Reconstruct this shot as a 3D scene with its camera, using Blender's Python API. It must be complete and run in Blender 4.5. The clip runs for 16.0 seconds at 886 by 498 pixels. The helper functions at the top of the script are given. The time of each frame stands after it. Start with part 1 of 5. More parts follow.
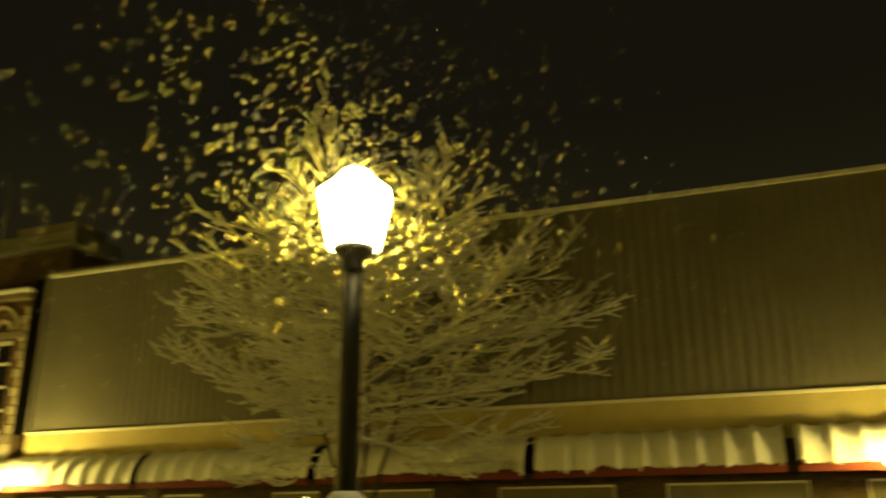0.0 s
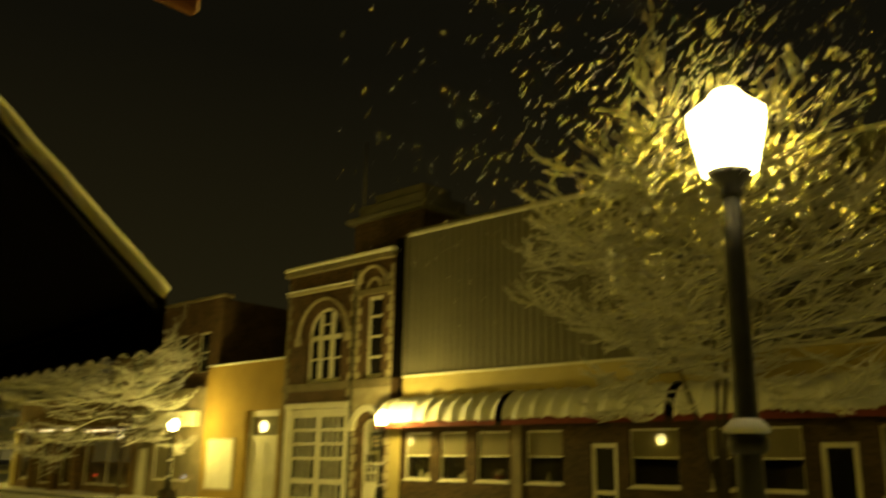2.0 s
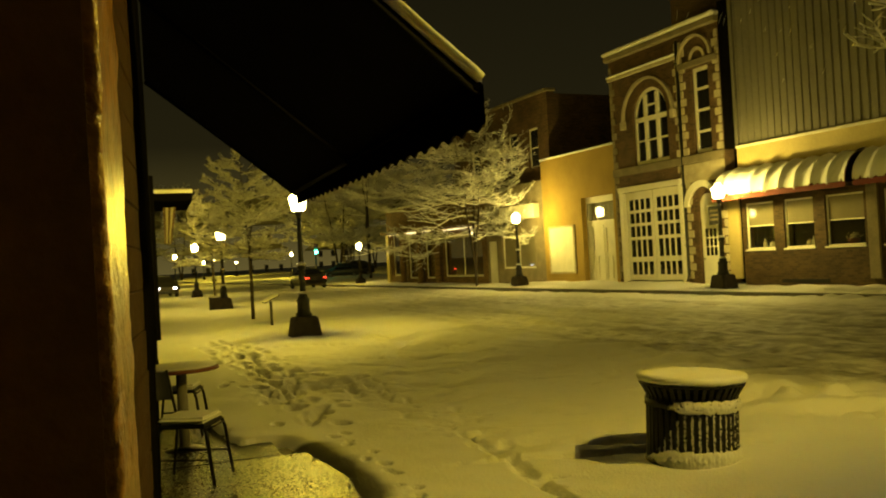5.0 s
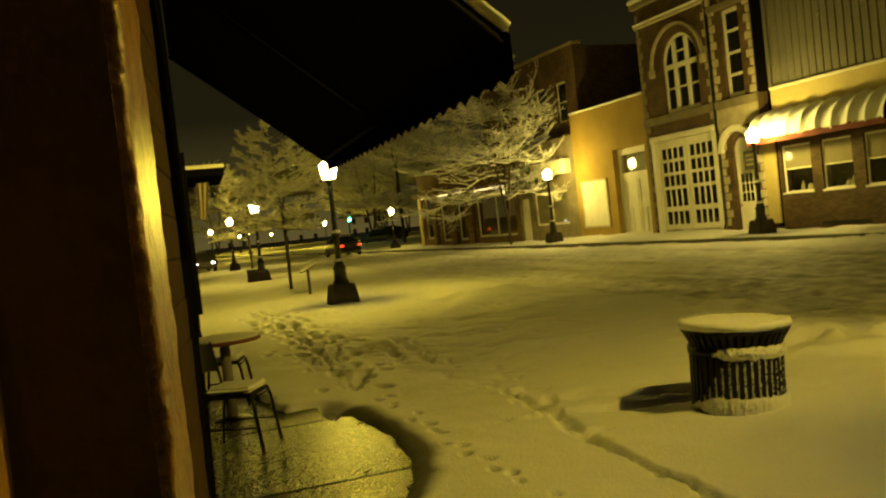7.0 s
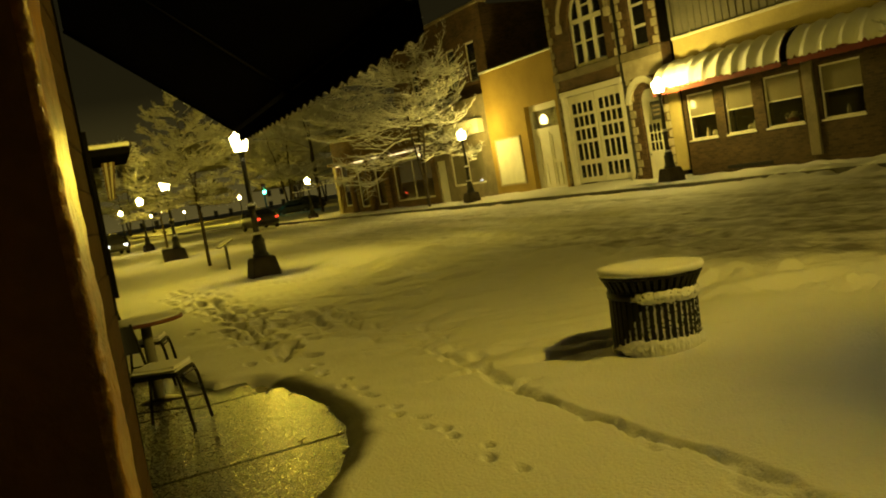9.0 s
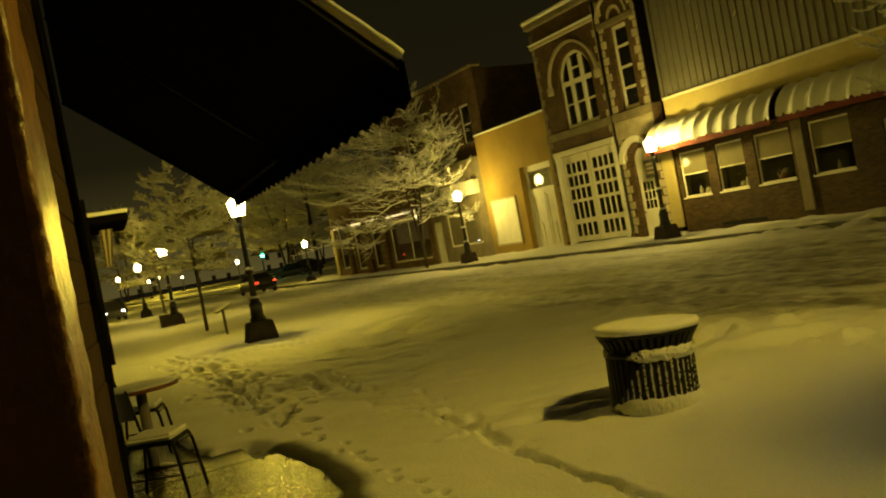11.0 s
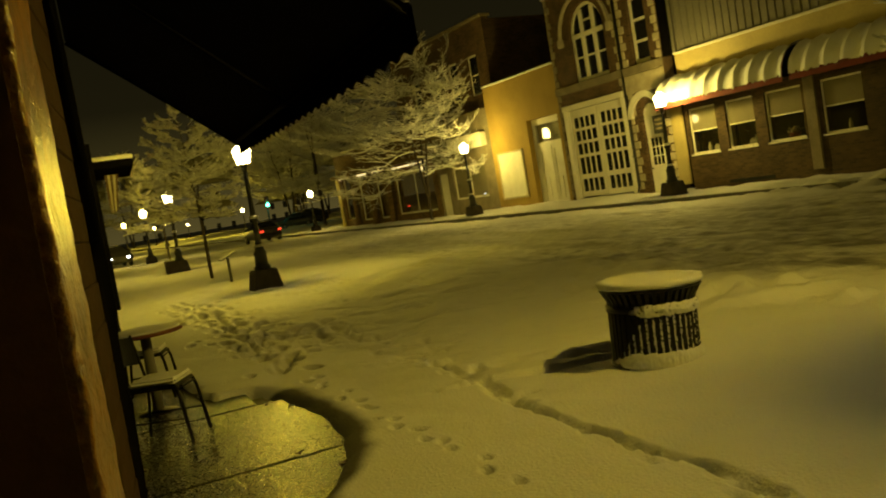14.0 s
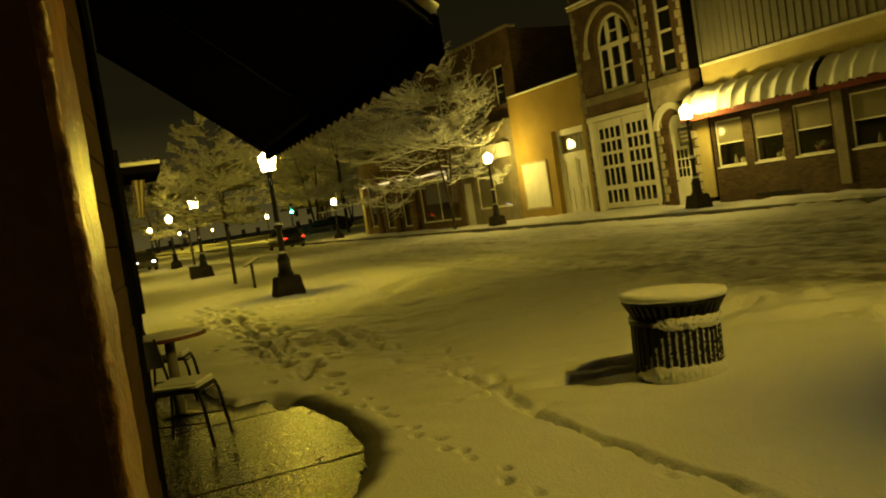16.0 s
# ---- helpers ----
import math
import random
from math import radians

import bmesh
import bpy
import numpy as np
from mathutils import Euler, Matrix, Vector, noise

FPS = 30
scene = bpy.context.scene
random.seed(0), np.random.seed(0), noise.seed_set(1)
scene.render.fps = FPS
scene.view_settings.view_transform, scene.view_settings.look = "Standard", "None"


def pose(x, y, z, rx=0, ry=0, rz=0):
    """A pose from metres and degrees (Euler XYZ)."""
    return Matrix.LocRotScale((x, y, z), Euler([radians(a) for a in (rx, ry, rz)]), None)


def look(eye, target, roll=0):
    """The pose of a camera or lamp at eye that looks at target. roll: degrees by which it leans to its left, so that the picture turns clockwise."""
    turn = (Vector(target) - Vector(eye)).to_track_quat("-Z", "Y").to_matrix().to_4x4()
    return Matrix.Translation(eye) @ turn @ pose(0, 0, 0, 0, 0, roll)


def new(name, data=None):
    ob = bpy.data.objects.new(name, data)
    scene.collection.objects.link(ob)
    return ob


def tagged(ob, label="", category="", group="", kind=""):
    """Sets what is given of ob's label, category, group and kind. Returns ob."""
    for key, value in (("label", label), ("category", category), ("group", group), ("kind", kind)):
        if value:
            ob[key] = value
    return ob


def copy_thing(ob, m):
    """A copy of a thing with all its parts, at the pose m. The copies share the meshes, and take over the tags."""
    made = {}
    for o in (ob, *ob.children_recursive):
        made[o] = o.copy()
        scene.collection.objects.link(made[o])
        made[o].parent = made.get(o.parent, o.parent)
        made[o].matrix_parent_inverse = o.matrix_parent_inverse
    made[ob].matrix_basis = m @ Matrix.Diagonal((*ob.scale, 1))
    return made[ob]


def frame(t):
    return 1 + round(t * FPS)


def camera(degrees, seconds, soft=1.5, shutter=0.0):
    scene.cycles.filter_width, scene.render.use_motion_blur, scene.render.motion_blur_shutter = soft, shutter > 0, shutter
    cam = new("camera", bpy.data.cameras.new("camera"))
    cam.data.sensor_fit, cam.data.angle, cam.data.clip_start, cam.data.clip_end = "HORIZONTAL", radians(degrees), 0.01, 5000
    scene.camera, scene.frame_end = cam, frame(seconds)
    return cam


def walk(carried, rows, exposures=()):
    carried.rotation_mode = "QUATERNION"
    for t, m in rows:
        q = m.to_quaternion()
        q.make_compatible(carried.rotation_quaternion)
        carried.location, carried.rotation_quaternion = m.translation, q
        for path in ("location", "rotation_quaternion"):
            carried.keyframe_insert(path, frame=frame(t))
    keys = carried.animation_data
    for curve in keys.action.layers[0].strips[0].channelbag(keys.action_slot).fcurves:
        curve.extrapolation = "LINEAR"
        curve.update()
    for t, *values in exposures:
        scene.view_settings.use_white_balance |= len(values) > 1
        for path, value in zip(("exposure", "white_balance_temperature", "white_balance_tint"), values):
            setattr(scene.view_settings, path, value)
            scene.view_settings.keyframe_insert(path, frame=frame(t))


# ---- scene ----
cam = camera(55.0, 16.0, soft=2.0, shutter=0.7)
PATH = [
    (0, (0.319, -0.007, 1.889), (2.098, 0.655, 2.518), -0.3),
    (0.5, (0.166, 0.056, 1.828), (1.839, 0.955, 2.454), -0.9),
    (1, (0.036, 0.085, 1.784), (1.615, 1.158, 2.38), -0.1),
    (1.5, (0.069, 0.14, 1.798), (1.625, 1.26, 2.365), 0.7),
    (2, (0.109, 0.234, 1.806), (1.524, 1.558, 2.301), 1.1),
    (2.5, (0.076, 0.124, 1.777), (1.373, 1.598, 2.155), 0.4),
    (3, (0.076, 0.111, 1.767), (1.191, 1.753, 2.012), -1.1),
    (3.5, (0.023, 0.011, 1.729), (1.033, 1.732, 1.86), -2.8),
    (4, (0.008, -0.013, 1.71), (0.914, 1.769, 1.762), -3.0),
    (4.5, (0.003, -0.017, 1.702), (0.857, 1.791, 1.731), -2.9),
    (7, (0.007, 0.016, 1.679), (0.768, 1.865, 1.616), -6.4),
    (7.5, (-0.03, -0.014, 1.682), (0.726, 1.833, 1.555), -8.2),
    (8, (-0.003, 0.003, 1.667), (0.818, 1.82, 1.505), -8.7),
    (8.5, (0.01, 0.012, 1.678), (0.921, 1.786, 1.53), -9.0),
    (9, (-0.013, -0.006, 1.667), (0.903, 1.764, 1.495), -9.8),
    (11.5, (-0.004, -0.057, 1.667), (0.944, 1.704, 1.651), -10.8),
    (12, (-0.015, -0.068, 1.665), (0.905, 1.708, 1.639), -10.3),
    (12.5, (-0.005, -0.048, 1.653), (0.916, 1.725, 1.579), -10.9),
    (13, (-0.004, -0.041, 1.658), (0.933, 1.72, 1.512), -11.5),
    (13.5, (0.001, -0.043, 1.655), (0.949, 1.712, 1.509), -10.1),
    (14, (0.006, -0.029, 1.654), (0.922, 1.744, 1.514), -9.6),
    (14.5, (0.007, -0.03, 1.652), (0.907, 1.751, 1.519), -9.2),
    (15, (0.001, -0.027, 1.65), (0.888, 1.76, 1.512), -9.2),
    (15.5, (-0.001, -0.033, 1.652), (0.877, 1.76, 1.53), -9.0),
    (16, (0.0, -0.037, 1.656), (0.873, 1.759, 1.546), -8.8),
]
walk(cam, [(t, look(eye, target, roll)) for t, eye, target, roll in PATH],
     exposures=[(0.0, 0.52), (0.5, -0.05), (1.2, -0.36), (2.0, 0.0), (3.5, 0.36), (4.5, 0.24), (7.0, 0.05), (9.0, -0.05), (11.5, -0.25), (13.0, -0.35), (16.0, -0.35)])

# ---- light: night sky and street lamps ----
world = bpy.data.worlds.new("night")
scene.world = world
world.use_nodes = True
wn = world.node_tree.nodes
wbg = wn["Background"]
wtc = wn.new("ShaderNodeTexCoord")           # snow-laden air: the town's glow fades upwards
wsep = wn.new("ShaderNodeSeparateXYZ")
wramp = wn.new("ShaderNodeValToRGB")
world.node_tree.links.new(wtc.outputs["Generated"], wsep.inputs[0])
world.node_tree.links.new(wsep.outputs[2], wramp.inputs[0])
world.node_tree.links.new(wramp.outputs[0], wbg.inputs[0])
wramp.color_ramp.elements[0].position, wramp.color_ramp.elements[0].color = 0.0, (0.10, 0.078, 0.022, 1)
wramp.color_ramp.elements[1].position, wramp.color_ramp.elements[1].color = 0.45, (0.0050, 0.0043, 0.0021, 1)
wlow = wramp.color_ramp.elements.new(0.05)
wlow.color = (0.056, 0.044, 0.012, 1)
wmid = wramp.color_ramp.elements.new(0.14)
wmid.color = (0.0135, 0.0108, 0.0036, 1)
wbg.inputs[1].default_value = 1.0
SODIUM = (1.0, 0.72, 0.045)      # the near row's bulbs
PALE = (1.0, 0.74, 0.12)         # the far row's bulbs

def near_x(y):
    """The near building line, which runs out a little per metre."""
    return 0.107 * y


# ---- materials ----
def mat(name, base, rough=0.7, metal=0.0, vary=0.25, scale=3.0, fine=40.0, bump=0.15, spec=0.4, stretch=(1, 1, 1), island=0.0, dark=None):
    m = bpy.data.materials.new(name)
    m.use_nodes = True
    n, l = m.node_tree.nodes, m.node_tree.links
    b = n["Principled BSDF"]
    tc = n.new("ShaderNodeTexCoord")
    mp = n.new("ShaderNodeMapping")
    mp.inputs["Scale"].default_value = stretch
    l.new(tc.outputs["Object"], mp.inputs[0])
    n1 = n.new("ShaderNodeTexNoise")
    n1.inputs["Scale"].default_value, n1.inputs["Detail"].default_value = scale, 5
    n2 = n.new("ShaderNodeTexNoise")
    n2.inputs["Scale"].default_value, n2.inputs["Detail"].default_value = fine, 4
    l.new(mp.outputs[0], n1.inputs[0])
    l.new(mp.outputs[0], n2.inputs[0])
    add = n.new("ShaderNodeMath")
    add.operation = "MULTIPLY_ADD"
    add.inputs[1].default_value = 0.35
    l.new(n2.outputs[0], add.inputs[0])
    sc = n.new("ShaderNodeMath")
    sc.operation = "MULTIPLY"
    sc.inputs[1].default_value = 0.65
    l.new(n1.outputs[0], sc.inputs[0])
    l.new(sc.outputs[0], add.inputs[2])
    fac = add.outputs[0]
    if island:
        oi = n.new("ShaderNodeObjectInfo")
        isl = n.new("ShaderNodeMath")
        isl.operation = "MULTIPLY_ADD"
        isl.inputs[1].default_value = island
        l.new(oi.outputs["Random"], isl.inputs[0])
        l.new(fac, isl.inputs[2])
        sub = n.new("ShaderNodeMath")
        sub.operation = "SUBTRACT"
        sub.inputs[1].default_value = island / 2
        l.new(isl.outputs[0], sub.inputs[0])
        fac = sub.outputs[0]
    ramp = n.new("ShaderNodeValToRGB")
    lo = dark or tuple(c * (1 - vary) for c in base)
    hi = tuple(min(1, c * (1 + vary)) for c in base)
    ramp.color_ramp.elements[0].position, ramp.color_ramp.elements[1].position = 0.32, 0.68
    ramp.color_ramp.elements[0].color = (*lo, 1)
    ramp.color_ramp.elements[1].color = (*hi, 1)
    l.new(fac, ramp.inputs[0])
    l.new(ramp.outputs[0], b.inputs["Base Color"])
    b.inputs["Roughness"].default_value, b.inputs["Metallic"].default_value = rough, metal
    b.inputs["Specular IOR Level"].default_value = spec
    if bump:
        bp = n.new("ShaderNodeBump")
        bp.inputs["Strength"].default_value, bp.inputs["Distance"].default_value = bump, 0.02
        l.new(fac, bp.inputs["Height"])
        l.new(bp.outputs[0], b.inputs["Normal"])
    return m


def glow(name, color, strength):
    m = bpy.data.materials.new(name)
    m.use_nodes = True
    b = m.node_tree.nodes["Principled BSDF"]
    b.inputs["Base Color"].default_value = (*color, 1)
    b.inputs["Emission Color"].default_value = (*color, 1)
    b.inputs["Emission Strength"].default_value = strength
    return m


SNOW = mat("snow", (0.80, 0.80, 0.80), 0.75, vary=0.08, scale=1.2, fine=60, bump=0.35, spec=0.3)
SNOW_TWIG = mat("snow on twigs", (0.62, 0.62, 0.60), 0.8, vary=0.3, scale=6, fine=60, bump=0.2)
CONCRETE = mat("wet concrete", (0.015, 0.0138, 0.0105), 0.3, vary=0.5, scale=2.5, fine=130, bump=0.0, spec=0.06)
cn, cl = CONCRETE.node_tree.nodes, CONCRETE.node_tree.links
cb = cn["Principled BSDF"]
ctc = cn.new("ShaderNodeTexCoord")
cgrit = cn.new("ShaderNodeTexNoise")
cgrit.inputs["Scale"].default_value, cgrit.inputs["Detail"].default_value = 130, 6
cpool = cn.new("ShaderNodeTexNoise")
cpool.inputs["Scale"].default_value, cpool.inputs["Detail"].default_value = 55.0, 8
crough = cn.new("ShaderNodeMapRange")
crough.inputs[1].default_value, crough.inputs[2].default_value = 0.3, 0.7
crough.inputs[3].default_value, crough.inputs[4].default_value = 0.12, 0.42
cbump = cn.new("ShaderNodeBump")
cbump.inputs["Strength"].default_value, cbump.inputs["Distance"].default_value = 0.5, 0.004
cl.new(ctc.outputs["Object"], cgrit.inputs[0])
cl.new(ctc.outputs["Object"], cpool.inputs[0])
cl.new(cpool.outputs[0], crough.inputs[0])
cl.new(crough.outputs[0], cb.inputs["Roughness"])
cl.new(cgrit.outputs[0], cbump.inputs["Height"])
cl.new(cbump.outputs[0], cb.inputs["Normal"])
KERB = mat("kerb concrete", (0.13, 0.125, 0.115), 0.8, vary=0.35, scale=3, fine=40, bump=0.3)
PLINTH = mat("dark stained concrete", (0.050, 0.040, 0.028), 0.85, vary=0.4, scale=5, fine=50, bump=0.4)
BRICK_DARK = mat("dark red brick", (0.075, 0.046, 0.023), 0.85, vary=0.4, scale=1.2, fine=18, bump=0.3)
BRICK_PIER = mat("worn orange painted brick", (0.20, 0.092, 0.008), 0.33, vary=0.75, scale=16, fine=75, bump=0.8)
BRICK_SHOP = mat("brown brick", (0.058, 0.037, 0.015), 0.85, vary=0.35, scale=0.8, fine=14, bump=0.3)
BRICK_ROW = mat("orange brown brick", (0.125, 0.078, 0.028), 0.85, vary=0.3, scale=0.8, fine=14, bump=0.3)
ENTRANCE = mat("orange brown paint", (0.24, 0.115, 0.010), 0.6, vary=0.35, scale=8, fine=60, bump=0.4)
PIER_END = mat("dark brown pier end", (0.125, 0.062, 0.009), 0.7, vary=0.35, scale=6, fine=45, bump=0.4)
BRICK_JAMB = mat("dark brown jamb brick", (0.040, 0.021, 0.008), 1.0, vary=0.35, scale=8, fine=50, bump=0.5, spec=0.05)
STUCCO = mat("ochre stucco", (0.34, 0.235, 0.058), 0.9, vary=0.2, scale=0.8, fine=16, bump=0.2)
CREAM = mat("cream painted band", (0.42, 0.35, 0.15), 0.7, vary=0.15, scale=1, fine=14, bump=0.15)
STONE = mat("pale quoin stone", (0.42, 0.37, 0.26), 0.85, vary=0.25, scale=3, fine=25, bump=0.4, island=0.2)
STONE_DARK = mat("grey sandstone", (0.20, 0.17, 0.11), 0.9, vary=0.3, scale=2, fine=18, bump=0.4)
WHITE = mat("white paint", (0.72, 0.70, 0.62), 0.5, vary=0.1, scale=2, fine=30, bump=0.08)
CORRUGATED = mat("ribbed grey metal", (0.165, 0.157, 0.128), 0.55, metal=0.25, vary=0.18, scale=0.5, fine=9, bump=0.1)
BLACK_IRON = mat("black cast iron", (0.018, 0.018, 0.016), 0.5, vary=0.4, scale=8, fine=60, bump=0.2, spec=0.5)
BLACK_CLOTH = mat("black awning cloth", (0.006, 0.0055, 0.005), 0.95, vary=0.3, scale=6, fine=90, bump=0.1, spec=0.1)
BLACK_STEEL = mat("black powder coat", (0.008, 0.008, 0.008), 0.5, vary=0.3, scale=10, fine=80, bump=0.1, spec=0.25)
MAROON = mat("maroon awning cloth", (0.16, 0.030, 0.022), 0.85, vary=0.2, scale=3, fine=40, bump=0.1)
BARK = mat("dark bark", (0.045, 0.035, 0.024), 0.95, vary=0.4, scale=9, fine=60, bump=0.5)
# near-black: shopfront paint, and also the shade in the gap between two fronts
PAINT_AND_GAP_SHADE = mat("dark shopfront paint and gap shade", (0.005, 0.0045, 0.004), 1.0, vary=0.3, scale=2, fine=20, bump=0.2, spec=0.0)
GREY_WALL = mat("grey render", (0.20, 0.19, 0.16), 0.9, vary=0.2, scale=1, fine=15, bump=0.2)
ROOF = mat("dark roofing", (0.05, 0.045, 0.04), 0.95, vary=0.3, scale=2, fine=12)
TABLE_WOOD = mat("red-brown table edge", (0.16, 0.055, 0.03), 0.5, vary=0.25, scale=4, fine=40, bump=0.1)
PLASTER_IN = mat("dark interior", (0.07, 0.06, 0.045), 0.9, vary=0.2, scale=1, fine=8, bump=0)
BLIND = mat("drawn pale blind", (0.40, 0.37, 0.28), 0.9, vary=0.1, scale=2, fine=30, bump=0.1)
CAR_PAINT = mat("snow-dusted dark paint", (0.05, 0.048, 0.042), 0.35, metal=0.3, vary=0.5, scale=3, fine=30, bump=0.1)
RUBBER = mat("black rubber", (0.015, 0.015, 0.015), 0.9)
LAMP_GLASS = glow("lit lamp glass", (1.0, 0.80, 0.30), 26.0)
LAMP_FAR = glow("lit far lamp glass", (1.0, 0.80, 0.28), 40.0)
GREEN_GLOW = glow("green signal lens", (0.10, 1.0, 0.55), 14.0)
RED_GLOW = glow("red tail lamp", (1.0, 0.05, 0.02), 3.0)
WHITE_GLOW = glow("headlamp lens", (0.9, 0.9, 1.0), 10.0)
TUBE_GLOW = glow("lit window tube", (1.0, 0.80, 0.38), 2.2)

GLASS = bpy.data.materials.new("dark window glass")
GLASS.use_nodes = True
gb = GLASS.node_tree.nodes["Principled BSDF"]
gb.inputs["Base Color"].default_value = (0.012, 0.012, 0.010, 1)
gb.inputs["Roughness"].default_value = 0.04
gb.inputs["Specular IOR Level"].default_value = 0.7


GLASS_CLEAR = bpy.data.materials.new("clear window glass")
GLASS_CLEAR.use_nodes = True
kn, kl = GLASS_CLEAR.node_tree.nodes, GLASS_CLEAR.node_tree.links
kt, kg, km, kf = kn.new("ShaderNodeBsdfTransparent"), kn.new("ShaderNodeBsdfGlossy"), kn.new("ShaderNodeMixShader"), kn.new("ShaderNodeLayerWeight")
kt.inputs[0].default_value = (0.93, 0.94, 0.92, 1)
kg.inputs["Roughness"].default_value = 0.02
kf.inputs[0].default_value = 0.5
kp = kn.new("ShaderNodeMath")
kp.operation = "POWER"
kp.inputs[1].default_value = 2.5
kl.new(kf.outputs["Facing"], kp.inputs[0])
kl.new(kp.outputs[0], km.inputs[0])
kl.new(kt.outputs[0], km.inputs[1])
kl.new(kg.outputs[0], km.inputs[2])
kl.new(km.outputs[0], kn["Material Output"].inputs[0])


def courses(m, joint, strength=0.6):
    """Lays brick courses (on fronts that run along y) over a material's colour and relief."""
    n, l = m.node_tree.nodes, m.node_tree.links
    b = n["Principled BSDF"]
    tc, sp, cb_ = n.new("ShaderNodeTexCoord"), n.new("ShaderNodeSeparateXYZ"), n.new("ShaderNodeCombineXYZ")
    sm = n.new("ShaderNodeMath")
    l.new(tc.outputs["Object"], sp.inputs[0])
    l.new(sp.outputs[0], sm.inputs[0])
    l.new(sp.outputs[1], sm.inputs[1])
    l.new(sm.outputs[0], cb_.inputs[0])
    l.new(sp.outputs[2], cb_.inputs[1])
    br = n.new("ShaderNodeTexBrick")
    br.inputs["Scale"].default_value = 1.0
    br.inputs["Brick Width"].default_value, br.inputs["Row Height"].default_value = 0.225, 0.077
    br.inputs["Mortar Size"].default_value, br.inputs["Mortar Smooth"].default_value = 0.009, 0.3
    br.inputs["Color1"].default_value, br.inputs["Color2"].default_value = (1.35, 1.3, 1.25, 1), (0.6, 0.62, 0.65, 1)
    br.inputs["Mortar"].default_value = (*joint, 1)
    l.new(cb_.outputs[0], br.inputs[0])
    old = b.inputs["Base Color"].links[0].from_socket
    mx = n.new("ShaderNodeMix")
    mx.data_type, mx.blend_type = "RGBA", "MULTIPLY"
    mx.inputs[0].default_value = 1.0
    l.new(old, mx.inputs[6])
    l.new(br.outputs[0], mx.inputs[7])
    l.new(mx.outputs[2], b.inputs["Base Color"])
    bp = n.new("ShaderNodeBump")
    bp.invert = True
    bp.inputs["Strength"].default_value, bp.inputs["Distance"].default_value = strength, 0.012
    l.new(br.outputs["Fac"], bp.inputs["Height"])
    if b.inputs["Normal"].links:
        l.new(b.inputs["Normal"].links[0].from_socket, bp.inputs["Normal"])
    l.new(bp.outputs[0], b.inputs["Normal"])


courses(BRICK_DARK, (1.9, 2.0, 2.1))
courses(BRICK_SHOP, (1.25, 1.3, 1.35), 0.4)
courses(BRICK_ROW, (1.5, 1.6, 1.7))


# ---- mesh helpers ----
def put(name, bm, material, parent=None, label=""):
    me = bpy.data.meshes.new(name)
    bm.to_mesh(me)
    bm.free()
    for m in material if isinstance(material, (list, tuple)) else [material]:
        me.materials.append(m)
    ob = new(name, me)
    if parent is not None:
        ob.parent = parent
    if label:
        ob["label"] = label
    return ob


def part(name, bm, material, parent, label=""):
    return put(name, bm, material, parent, label)


def empty(name, m, label, category, group="", kind=""):
    e = new(name)
    e.matrix_world = m
    e.empty_display_size = 0.2
    return tagged(e, label, category, group, kind)


def box(x0, y0, z0, x1, y1, z1, bevel=0.0, bm=None, seg=1):
    bm = bm or bmesh.new()
    r = bmesh.ops.create_cube(bm, size=1)
    m = Matrix.Translation(((x0 + x1) / 2, (y0 + y1) / 2, (z0 + z1) / 2)) @ Matrix.Diagonal((abs(x1 - x0), abs(y1 - y0), abs(z1 - z0), 1))
    bmesh.ops.transform(bm, matrix=m, verts=r["verts"])
    if bevel:
        edges = list({e for v in r["verts"] for e in v.link_edges})
        bmesh.ops.bevel(bm, geom=edges, offset=bevel, segments=seg, affect="EDGES")
    return bm


def lathe(profile, n=16, bm=None, at=(0, 0, 0), smooth=True):
    """A turned solid from (radius, height) pairs."""
    bm = bm or bmesh.new()
    rings = []
    for r, z in profile:
        rings.append([bm.verts.new((at[0] + r * math.cos(2 * math.pi * k / n), at[1] + r * math.sin(2 * math.pi * k / n), at[2] + z)) for k in range(n)])
    for a, b in zip(rings, rings[1:]):
        for k in range(n):
            f = bm.faces.new((a[k], a[(k + 1) % n], b[(k + 1) % n], b[k]))
            f.smooth = smooth
    bm.faces.new(list(reversed(rings[0])))
    bm.faces.new(rings[-1])
    return bm


def tube(points, radius, n=8, bm=None, radius_end=None):
    """A round bar through the points."""
    bm = bm or bmesh.new()
    pts = [Vector(p) for p in points]
    rings = []
    for i, p in enumerate(pts):
        d = (pts[min(i + 1, len(pts) - 1)] - pts[max(i - 1, 0)]).normalized()
        a = d.orthogonal().normalized()
        if rings and abs(d.z) < 0.95:
            a = d.cross(Vector((0, 0, 1))).normalized()
        b = d.cross(a)
        r = radius if radius_end is None else radius + (radius_end - radius) * i / (len(pts) - 1)
        rings.append([bm.verts.new(p + (a * math.cos(2 * math.pi * k / n) + b * math.sin(2 * math.pi * k / n)) * r) for k in range(n)])
    for a, b in zip(rings, rings[1:]):
        for k in range(n):
            bm.faces.new((a[k], a[(k + 1) % n], b[(k + 1) % n], b[k])).smooth = True
    bm.faces.new(list(reversed(rings[0])))
    bm.faces.new(rings[-1])
    bmesh.ops.recalc_face_normals(bm, faces=bm.faces[:])
    return bm


